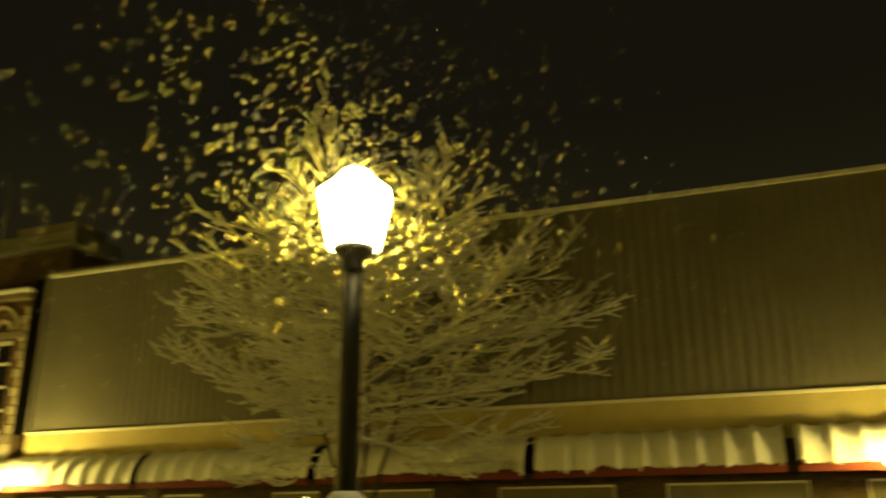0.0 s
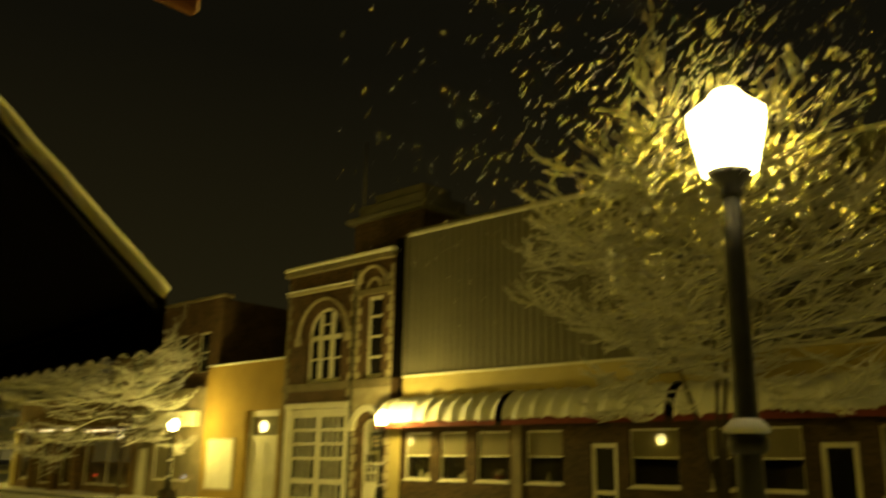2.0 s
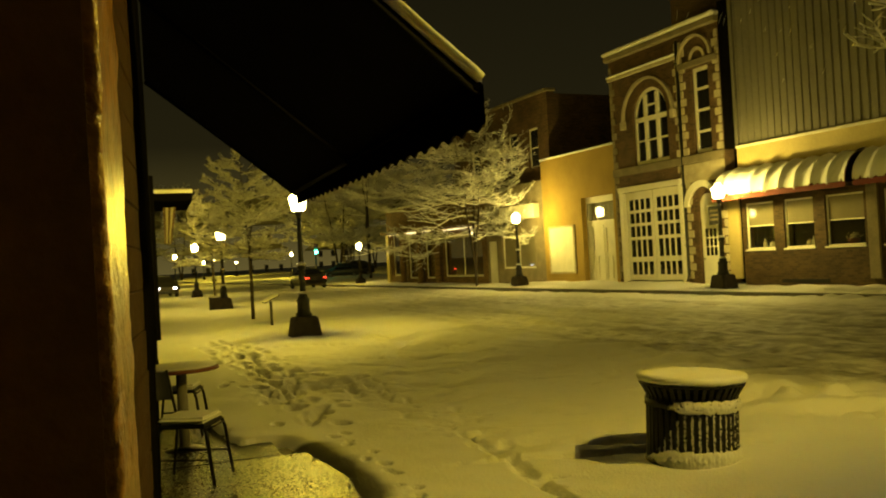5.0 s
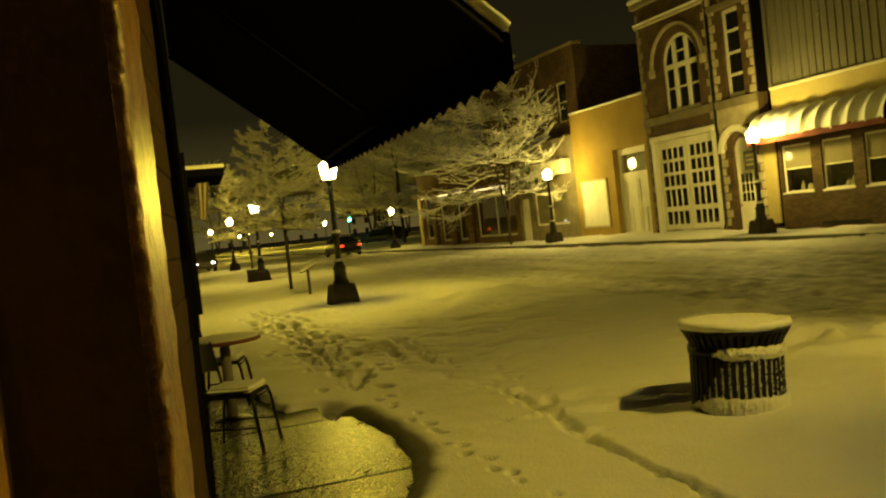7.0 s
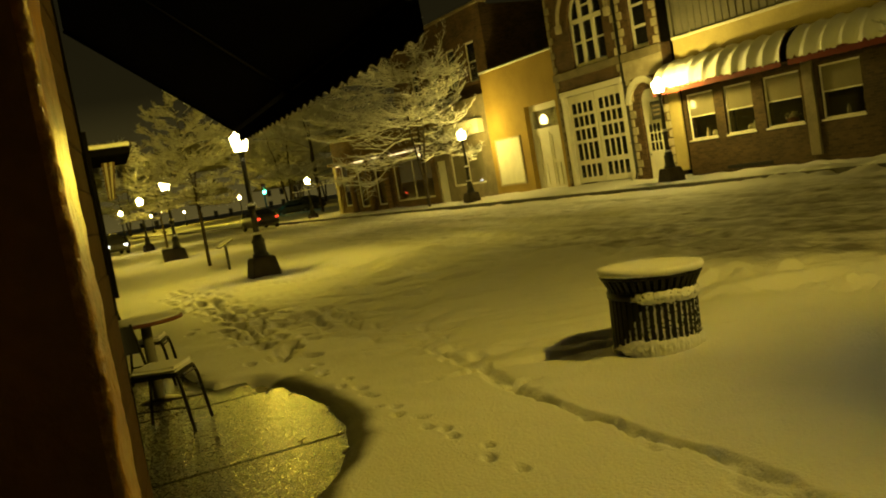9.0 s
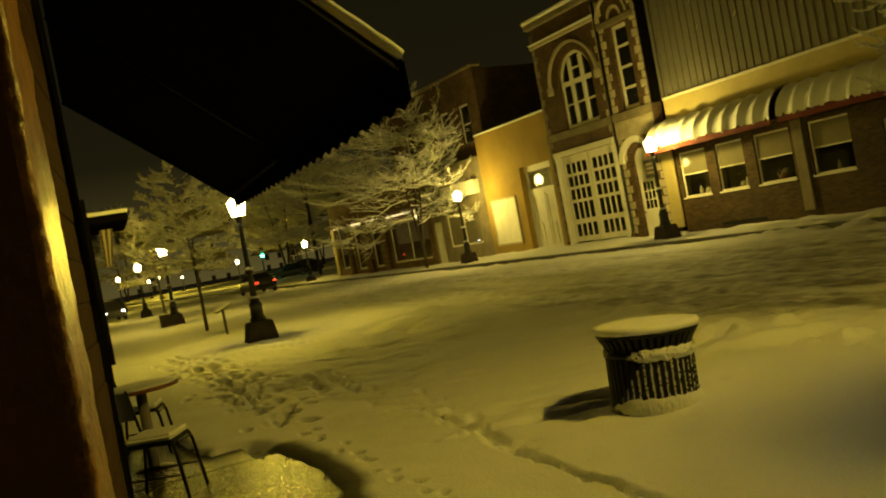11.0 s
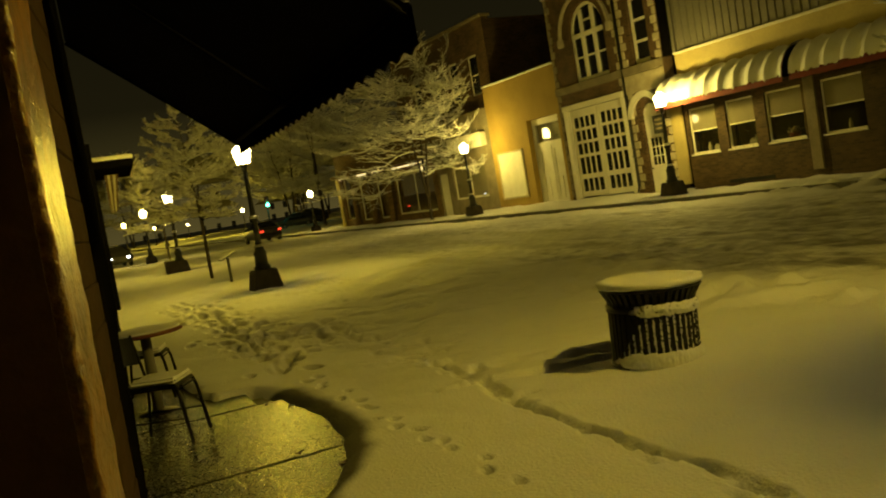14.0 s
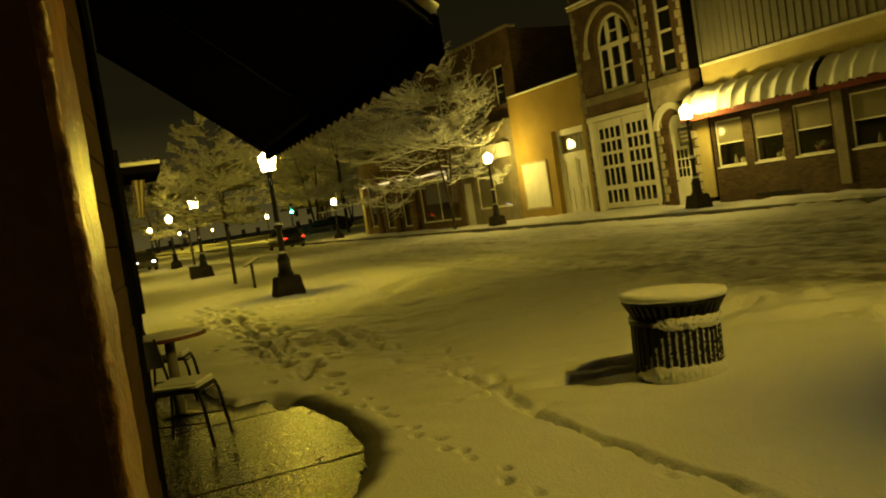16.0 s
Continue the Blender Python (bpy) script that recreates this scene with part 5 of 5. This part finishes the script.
# ---- snow-laden trees ----
def tree(m, height, spread, first, seed, label, stems=1, limbs=16, snow=0.02, splay=0.1, wall=99.0, rise=0.35, fork=0.0, fine=2, skew=0.0):
    """A bare tree: stems from one foot, limbs in layers round each stem, branches and twigs in fans, snow along the upper side of each."""
    e = empty("tree", m, label, "tree", "street trees")
    rs = random.Random(seed)
    meshes = {"trunk": ([], []), "crown": ([], []), "branch_snow": ([], [])}

    def bend(p):
        """Boughs turn aside before the wall behind the tree."""
        return Vector((wall * math.tanh(p.x / wall) if p.x > 0 else p.x, p.y, p.z))

    def limb_tube(key, a, b, r0, r1, sides):
        vs, fs = meshes[key]
        d = b - a
        if d.length < 1e-4:
            return
        d.normalize()
        u = d.orthogonal().normalized()
        w = d.cross(u)
        i = len(vs)
        for p, r in ((a, r0), (b, r1)):
            for k in range(sides):
                t = 2 * math.pi * k / sides
                vs.append(tuple(p + (u * math.cos(t) + w * math.sin(t)) * r))
        for k in range(sides):
            fs.append((i + k, i + (k + 1) % sides, i + sides + (k + 1) % sides, i + sides + k))

    def ridge(a, b, r0, r1, load):
        d = b - a
        if math.hypot(d.x, d.y) < 0.3 * d.length:
            return
        s = Vector((-d.y, d.x, 0)).normalized()
        vs, fs = meshes["branch_snow"]
        i = len(vs)
        for p, r in ((a, r0), (b, r1)):
            w = r * 0.8 + load * rs.uniform(0.45, 1.35)
            for o in (s * w, Vector((0, 0, r + w * 1.7)), -s * w, Vector((0, 0, -w * 0.2))):
                vs.append(tuple(p + o))
        for k in range(4):
            fs.append((i + k, i + (k + 1) % 4, i + 4 + (k + 1) % 4, i + 4 + k))
        fs.append((i + 3, i + 2, i + 1, i))
        fs.append((i + 4, i + 5, i + 6, i + 7))

    def bough(p, d, length, r, level):
        n = (8, 5, 3)[level]
        for k in range(n):
            lift = (-0.05 if k < n * 0.6 else 0.16) if level == 0 else 0.05
            d = (d + Vector((rs.uniform(-.3, .3), rs.uniform(-.3, .3), lift + rs.uniform(-.15, .17)))).normalized()
            q_ = p + d * (length / n)
            r1 = max(r * 0.84, 0.004)
            a, b = bend(p), bend(q_)
            limb_tube("crown" if level else "trunk", a, b, r, r1, 3 if level else 5)
            ridge(a, b, r, r1, snow * (1.1, 1.0, 0.8)[level])
            if level < fine and (k > 0 or level):
                for side in (-1, 1):
                    if rs.random() < 0.08:
                        continue
                    t = side * math.radians(rs.uniform(28, 68))
                    nd = Vector((d.x * math.cos(t) - d.y * math.sin(t), d.x * math.sin(t) + d.y * math.cos(t), d.z * 0.6 + rs.uniform(-.22, .30))).normalized()
                    bough(q_, nd, length * ((0.42, 0.46)[level]) * (1 - 0.4 * k / n) * rs.uniform(0.65, 1.2), r1 * 0.6, level + 1)
            p, r = q_, r1

    base_r = 0.0135 * height
    for st in range(stems):
        az = 2 * math.pi * (st + 0.3) / stems + rs.uniform(-.3, .3)
        out = Vector((math.cos(az) * 0.55, math.sin(az), 0)) * splay * height
        pts = [Vector((0, 0, -0.15))]
        for k in range(1, 11):
            f = k / 10
            lean = max(0.0, f - fork)
            pts.append(out * lean + Vector((0, 0, f * height * 0.93)) + Vector((rs.uniform(-.1, .1), rs.uniform(-.1, .1), 0)) * (0.16 * height * f if k < 10 else 0.1))
        rr = [base_r * (1.05 - 0.9 * k / 10) / (stems ** 0.35) for k in range(11)]
        for k in range(10):
            limb_tube("trunk", bend(pts[k]), bend(pts[k + 1]), rr[k], rr[k + 1], 9)
        az0 = rs.uniform(0, 6.28)
        for k in range(limbs):
            f = (k + rs.uniform(0.1, 0.9)) / limbs
            z = first + f * (height * 0.93 - first)
            j = min(9, int(z / (height * 0.93) * 10))
            p = pts[j].lerp(pts[j + 1], min(1.0, max(0.0, (z - pts[j].z) / max(1e-3, pts[j + 1].z - pts[j].z))))
            aim = az0 + 2.4 * k + rs.uniform(-.5, .5)
            ln = spread * (0.42 + 0.62 * math.sin(math.pi * (0.22 + 0.66 * f))) * rs.uniform(0.75, 1.12) * (1 + skew * math.sin(aim))
            d = Vector((math.cos(aim), math.sin(aim), rise * (0.25 + 1.5 * f) + rs.uniform(-.12, .12))).normalized()
            bough(p, d, ln, rr[j] * 0.5, 0)
    for name, material in (("trunk", BARK), ("crown", BARK), ("branch_snow", SNOW_TWIG)):
        me = bpy.data.meshes.new(name)
        me.from_pydata(meshes[name][0], [], meshes[name][1])
        me.materials.append(material)
        o = new(name, me)
        o.parent = e
        if name != "trunk":
            o["kind"] = "stuff"
    return e


tree(pose(19.75, 9.5, 0.12), 8.4, 4.6, 4.0, 21, "bare spreading tree with snow on every branch by the shop", stems=4, limbs=14, snow=0.021, splay=0.28, wall=1.9, fork=0.12, rise=0.28, skew=-0.28)
tree(pose(20.3, 39.9, 0.12), 8.4, 5.2, 2.6, 33, "bare tree thick with snow beside a street lamp", stems=3, limbs=12, snow=0.011, splay=0.17, wall=1.5, skew=0.15, rise=0.2, fork=0.15)
tree(pose(6.15, 28.8, 0.0), 5.6, 1.55, 1.9, 47, "small bare street tree with snow on its twigs", stems=2, limbs=19, snow=0.0095, splay=0.13, rise=0.3, fork=0.22)
tree(pose(7.2, 42.0, 0.0), 5.0, 1.9, 1.7, 52, "small bare street tree with snow on its twigs", limbs=15, snow=0.011, splay=0.05, rise=0.3)
far_tree = tree(pose(27.5, 76.0, 0.0), 13.0, 6.5, 3.0, 61, "tall bare tree with snow at the far corner", stems=2, limbs=13, snow=0.022, splay=0.15)
for x, y, turn, k in ((33.5, 104, 80, 1.2), (40, 122, 200, 1.3), (47, 140, 140, 1.4), (56, 165, 60, 1.4), (24, 178, 100, 1.3), (70, 190, 250, 1.5)):
    t_ = copy_thing(far_tree, pose(x, y, 0, 0, 0, turn))
    t_.scale = (k, k, k)
    tagged(t_, "tall bare tree with snow at the far end of the street")


# ---- houses beyond the crossing ----
def far_house(m, w, d, h, label):
    """A gabled house along x with a snowy roof, windows and a door."""
    e = empty("distant_house", m, label, "house", "houses beyond the crossing")
    part("wall", box(-w / 2, -d / 2, -0.3, w / 2, d / 2, h), GREY_WALL, e)
    for s in (-1, 1):
        part("roof", prism([(s * 0.0, -d / 2 - 0.3), (s * (w / 2 + 0.4), -d / 2 - 0.3), (s * (w / 2 + 0.4), d / 2 + 0.3), (s * 0.0, d / 2 + 0.3)], 0, 0.25), SNOW, e)
        roof = e.children[-1]
        for v in roof.data.vertices:
            v.co.z += h + (w / 2 + 0.4 - abs(v.co.x)) * 0.62
        part("gable", gable_wall(w, s * d / 2, h), GREY_WALL, e)
    for x in (-w * 0.32, 0.0, w * 0.32):
        for z in (0.9, 3.6) if h > 5 else (0.9,):
            part("window", box(x - 0.5, -d / 2 - 0.06, z, x + 0.5, -d / 2 + 0.02, z + 1.5, 0.02), GLASS, e)
    part("chimney", box(w * 0.18, -0.4, h, w * 0.18 + 0.7, 0.4, h + w * 0.31 + 1.0), BRICK_DARK, e)
    return e


def gable_wall(w, y, h):
    bm = bmesh.new()
    a = [bm.verts.new((x, y + o, z)) for o in (-0.1, 0.1) for x, z in ((-w / 2, h), (w / 2, h), (0, h + w * 0.31))]
    bm.faces.new(a[:3])
    bm.faces.new(list(reversed(a[3:])))
    for k in range(3):
        bm.faces.new((a[k], a[(k + 1) % 3], a[3 + (k + 1) % 3], a[3 + k]))
    bmesh.ops.recalc_face_normals(bm, faces=bm.faces[:])
    return bm


for x, y, w, h, a in ((33, 205, 10, 5.6, 0), (48, 214, 12, 6.2, 8), (64, 208, 10, 5.4, 0), (82, 200, 12, 6.0, -6), (19, 215, 11, 5.8, 0)):
    far_house(pose(x, y, 0, 0, 0, a), w, 9, h, "dim distant house with a snow-covered gabled roof")


# ---- vehicles ----
def car(m, label, tail=False, head=False, tall=0.0):
    """A saloon built along +y: body and cabin as lofted sections, wheels, lamps, snow."""
    e = empty("car", m, label, "car", "cars in the street")
    bm = bmesh.new()
    # sections along the length: y, half width, sill, belt, roof half width, roof height
    secs = [(-2.25, 0.70, 0.42, 0.78, 0.66, 0.86), (-2.0, 0.84, 0.26, 0.92, 0.72, 1.0), (-1.35, 0.88, 0.22, 0.98, 0.62, 1.26), (-0.6, 0.90, 0.22, 0.98, 0.60, 1.43), (0.3, 0.90, 0.22, 0.96, 0.60, 1.44),
            (0.95, 0.90, 0.22, 0.95, 0.66, 1.16), (1.35, 0.88, 0.22, 0.93, 0.74, 0.97), (2.0, 0.82, 0.24, 0.80, 0.68, 0.84), (2.25, 0.66, 0.40, 0.66, 0.60, 0.70)]
    rings = []
    for y, w, z0, zb, rw, zr in secs:
        zr = zr + (tall if zr > 1.1 else tall * 0.5)
        half = [(w * 0.92, z0), (w, (z0 + zb) / 2), (w * 0.97, zb), (rw, zr - 0.04), (rw * 0.8, zr)]
        rings.append([bm.verts.new((x, y, z)) for x, z in half] + [bm.verts.new((-x, y, z)) for x, z in reversed(half)])
    for a, b in zip(rings, rings[1:]):
        for k in range(10):
            bm.faces.new((a[k], a[(k + 1) % 10], b[(k + 1) % 10], b[k])).smooth = True
    bm.faces.new(list(reversed(rings[0])))
    bm.faces.new(rings[-1])
    bmesh.ops.recalc_face_normals(bm, faces=bm.faces[:])
    part("body", bm, CAR_PAINT, e)
    for s in (-1, 1):
        bm = bmesh.new()
        pts = [(-1.25, 1.0), (-0.6, 1.36 + tall), (0.3, 1.37 + tall), (0.9, 1.0)]
        vs = [bm.verts.new((s * (0.885 - (z - 1.0) * 0.62), y, z)) for y, z in pts]
        bm.faces.new(vs)
        r = bmesh.ops.extrude_face_region(bm, geom=bm.faces[:])
        bmesh.ops.translate(bm, vec=(s * 0.012, 0, 0), verts=[v for v in r["geom"] if isinstance(v, bmesh.types.BMVert)])
        part("side_window", bm, GLASS, e)
        for y in (-1.38, 1.38):
            w = new("wheel")
            w.parent = e
            w.matrix_local = pose(s * 0.80, y, 0.31, 0, 90, 0)
            part("tyre", lathe([(0.19, -0.09), (0.30, -0.10), (0.325, -0.05), (0.325, 0.05), (0.30, 0.10), (0.19, 0.09)], 20), RUBBER, w)
            part("rim", lathe([(0.18, -0.095), (0.19, -0.07), (0.19, 0.07), (0.18, 0.095)], 16), GREY_WALL, w)
        part("tail_lamp", box(s * 0.50, -2.26, 0.70, s * 0.76, -2.10, 0.82, 0.02), RED_GLOW if tail else MAROON, e)
        part("headlamp", box(s * 0.46, 2.08, 0.56, s * 0.70, 2.262, 0.70, 0.02), WHITE_GLOW if head else GREY_WALL, e)
        part("mirror", box(s * 0.90, 0.72, 0.95, s * 1.05, 0.86, 1.07, 0.03), CAR_PAINT, e)
    bm = bmesh.new()
    bm.faces.new([bm.verts.new((x, y, z)) for x, y, z in ((-0.62, -1.92, 1.03), (0.62, -1.92, 1.03), (0.52, -1.0, 1.37 + tall), (-0.52, -1.0, 1.37 + tall))])
    r = bmesh.ops.extrude_face_region(bm, geom=bm.faces[:])
    bmesh.ops.translate(bm, vec=(0, -0.02, 0.03), verts=[v for v in r["geom"] if isinstance(v, bmesh.types.BMVert)])
    part("rear_window", bm, GLASS, e)
    bm = box(-0.5, -0.8, 1.445 + tall, 0.5, 0.4, 1.475 + tall, 0.02, seg=2)
    part("snow_layer", bm, SNOW, e)
    part("bumper", box(-0.78, -2.30, 0.40, 0.78, -2.20, 0.58, 0.03), RUBBER, e)
    return e


car(pose(17.0, 60.5, 0.02), "dark saloon car driving away with red tail lamps lit", tail=True)
car(pose(7.15, 63.5, 0.02, 0, 0, 182), "dark car parked at the kerb, headlamps lit", head=True)
car(pose(31.2, 96.0, 0.02, 0, 0, 70), "snow-dusted dark parked car at the far corner", tall=0.25)
car(pose(34.6, 101.0, 0.02, 0, 0, 80), "snow-dusted dark parked van at the far corner", tall=0.5)

# ---- green traffic signal at the crossing ----
sig = empty("traffic_signal", pose(27.8, 95.0, 0), "traffic signal on a pole showing green", "traffic signal")
part("pole", lathe([(0.12, -0.1), (0.10, 0.3), (0.08, 4.0)], 12), BLACK_IRON, sig)
part("housing", box(-0.22, -0.25, 2.9, 0.22, -0.05, 4.1, 0.03), BLACK_STEEL, sig)
for z, m_ in ((3.85, MAROON), (3.5, STONE_DARK), (3.15, GREEN_GLOW)):
    bm = lathe([(0.20, 0.0), (0.21, 0.03), (0.12, 0.05)], 16)
    bmesh.ops.transform(bm, matrix=pose(0, -0.25, z, 90, 0, 0), verts=bm.verts[:])
    part("lens", bm, m_, sig)
gl_ = bpy.data.lights.new("signal light", "POINT")
gl_.energy, gl_.color, gl_.shadow_soft_size = 30.0, (0.1, 1.0, 0.55), 0.15
go = new("signal_glow", gl_)
go.parent = sig
go.location = (0, -0.55, 3.2)

# ---- blade sign above the awning ----
blade = empty("blade_sign", pose(0.96, 2.62, 3.65), "brown painted hanging sign with pale lettering", "sign")
part("board", box(-0.46, -0.025, -0.39, 0.46, 0.025, 0.42, 0.012), TABLE_WOOD, blade)
for z, w in ((-0.17, 0.30), (0.02, 0.34), (0.20, 0.26)):
    x = -w
    rs5 = random.Random(int(z * 100) + 90)
    while x < w:
        l_ = rs5.uniform(0.05, 0.09)
        part("letter_bar", box(x, -0.033, z - 0.045, min(x + l_, w), -0.0265, z + 0.045, 0.002), CREAM, blade)
        x += l_ + 0.025
part("bracket", tube([(-0.85, 0, 0.5), (0.46, 0, 0.5)], 0.018), BLACK_IRON, blade)
for x in (-0.35, 0.35):
    part("hanger", tube([(x, 0, 0.41), (x, 0, 0.5)], 0.008), BLACK_IRON, blade)

# ---- snow in the air round the near lamp, and halo flakes round the lamp heads ----
rs6 = random.Random(77)
fv, ff = [], []
drift = Vector((-0.15, 0.42, -0.88)).normalized()
# tiny flakes are added round the heads to stand in for hazy glow
FAR_HEADS = ((5.46, 19.9, 3.25), (6.8, 37.6, 3.25), (8.6, 57.0, 3.25), (11.3, 88.0, 3.25), (20.2, 35.2, 3.37), (21.0, 60.3, 2.9), (20.2, 21.7, 3.37))
for k in range(13400):
    tiny = k > 2300
    r = 0.40 + (1.5 * rs6.random() if tiny else 2.3 * rs6.random() ** 1.4)
    a, c = rs6.uniform(0, 2 * math.pi), rs6.uniform(-0.45, 1)
    far = k >= 2900
    c0 = Vector(FAR_HEADS[k % len(FAR_HEADS)]) if far else Vector((5.3, 2.5, 3.97))
    p = c0 + r * Vector((math.cos(a) * math.sqrt(1 - c * c), math.sin(a) * math.sqrt(1 - c * c), c))
    s = rs6.uniform(0.0003, 0.0006) if far else rs6.uniform(0.0003, 0.0006) if tiny else rs6.uniform(0.0008, 0.0015)
    d = (drift + Vector((rs6.uniform(-.13, .13), rs6.uniform(-.13, .13), 0))).normalized() * s * rs6.uniform(14.0, 36.0)
    u = d.orthogonal().normalized() * s
    w = d.normalized().cross(u)
    i = len(fv)
    fv += [tuple(p + d), tuple(p + u), tuple(p + w), tuple(p - u), tuple(p - w), tuple(p - d)]
    for a_, b_ in ((1, 2), (2, 3), (3, 4), (4, 1)):
        ff += [(i, i + a_, i + b_), (i + 5, i + b_, i + a_)]
fme = bpy.data.meshes.new("falling_snow")
fme.from_pydata(fv, [], ff)
fme.materials.append(SNOW)
tagged(new("falling_snow", fme), "snow flakes falling by the street lamps, the finest added as the lamps' halo", "snow", kind="stuff")

# ---- things on the shop's window sills ----
for y, kind in ((21.5, 0), (21.8, 1), (19.75, 1), (19.95, 0), (18.3, 2), (16.3, 1)):
    if kind == 2:
        e = empty("plant_basket", pose(FX + 0.30, y, 1.36), "woven basket of pale leaves in a shop window", "plant")
        part("basket", lathe([(0.10, 0.0), (0.17, 0.10), (0.19, 0.20)], 16), TABLE_WOOD, e)
        bm = bmesh.new()
        rs7 = random.Random(9)
        for k in range(60):
            p = Vector((rs7.gauss(0, .09), rs7.gauss(0, .12), 0.22 + rs7.random() * 0.16))
            r = bmesh.ops.create_icosphere(bm, subdivisions=1, radius=rs7.uniform(.02, .04))
            bmesh.ops.scale(bm, vec=(1, 1, 0.5), verts=r["verts"])
            bmesh.ops.translate(bm, vec=p, verts=r["verts"])
        part("foliage", bm, STONE, e)["kind"] = "stuff"
    elif kind == 1:
        e = empty("bottle", pose(FX + 0.25, y, 1.36), "pale bottle on a shop window sill", "bottle")
        part("body", lathe([(0.06, 0.0), (0.065, 0.02), (0.065, 0.20), (0.025, 0.28), (0.025, 0.34)], 14), BLIND, e)
        part("cap", lathe([(0.03, 0.341), (0.03, 0.37)], 12), BLACK_STEEL, e)
    else:
        e = empty("jar", pose(FX + 0.28, y, 1.36), "squat pale jar on a shop window sill", "jar")
        part("body", lathe([(0.09, 0.0), (0.11, 0.05), (0.10, 0.16), (0.07, 0.20)], 14), BLIND, e)
        part("lid", lathe([(0.075, 0.201), (0.075, 0.225), (0.02, 0.25)], 12), STONE_DARK, e)
spart("inner_sill", box(FX + 0.14, S0 + 0.4, 1.30, FX + 0.5, 13.6, 1.358), WHITE)
spart("inner_sill", box(FX + 0.14, 14.65, 1.30, FX + 0.5, S1 - 0.4, 1.358), WHITE)

# ---- fallen leaves on the wet slabs ----
for k, (x, y, a) in enumerate(((2.05, 7.35, 20), (2.1, 6.55, 70), (1.65, 5.9, 140), (1.78, 5.35, 200), (1.2, 6.6, 80), (1.95, 7.75, 10))):
    bm = bmesh.new()
    rows_ = []
    for i in range(6):
        f = i / 5
        w = 0.032 * math.sin(math.pi * (0.08 + 0.86 * f))
        rows_.append([bm.verts.new(((f - 0.5) * 0.075, t_ * w * 0.7, 0.006 + 0.014 * abs(t_) + 0.012 * math.sin(3 * f + k))) for t_ in (-1, 0, 1)])
    for p, q_ in zip(rows_, rows_[1:]):
        for j in range(2):
            bm.faces.new((p[j], q_[j], q_[j + 1], p[j + 1]))
    r = bmesh.ops.solidify(bm, geom=bm.faces[:], thickness=0.002)
    o = put("fallen_leaf", bm, BARK)
    o.matrix_world = pose(x, y, -0.05, 0, 0, a)
    tagged(o, "curled brown leaf on the wet concrete slab", "leaf", "fallen leaves")

# ---- small fittings along the street ----
fpart("drainpipe", tube([(FX - 0.07, 25.36, 9.4), (FX - 0.07, 25.36, 0.5), (FX - 0.16, 25.36, 0.25)], 0.05), BLACK_IRON)
for z in (1.6, 3.9, 6.2, 8.5):
    fpart("pipe_clip", box(FX - 0.13, 25.29, z, FX - 0.0, 25.43, z + 0.06, 0.01), BLACK_IRON)
hs = empty("hanging_sign", pose(21.62, 23.45, 2.67), "small dark hanging sign with a snowy top by the door", "sign")
part("board", box(-0.03, -0.30, -0.36, 0.03, 0.30, 0.30, 0.012), BLACK_IRON, hs)
part("snow_cap", box(-0.05, -0.31, 0.301, 0.05, 0.31, 0.35, 0.015), SNOW, hs)
for z in (-0.18, -0.02, 0.14):
    part("letter_bar", box(-0.037, -0.2, z - 0.035, -0.0305, 0.2, z + 0.035, 0.002), STONE_DARK, hs)
part("bracket", tube([(0.38, 0, 0.42), (-0.05, 0, 0.42)], 0.016), BLACK_IRON, hs)
part("hanger", tube([(0, 0, 0.34), (0, 0, 0.42)], 0.008), BLACK_IRON, hs)
pb = empty("planter_box", pose(6.35, 37.45, 0), "dark square planter box beside a lamp post, snow on top", "planter")
bm = box(-0.19, -0.19, -0.1, 0.19, 0.19, 0.50, 0.02, seg=2)
part("tub", bm, PLINTH, pb)
part("rim", box(-0.21, -0.21, 0.501, 0.21, 0.21, 0.54, 0.012), PLINTH, pb)
part("snow_cap", box(-0.19, -0.19, 0.541, 0.19, 0.19, 0.60, 0.025, seg=3), SNOW, pb)
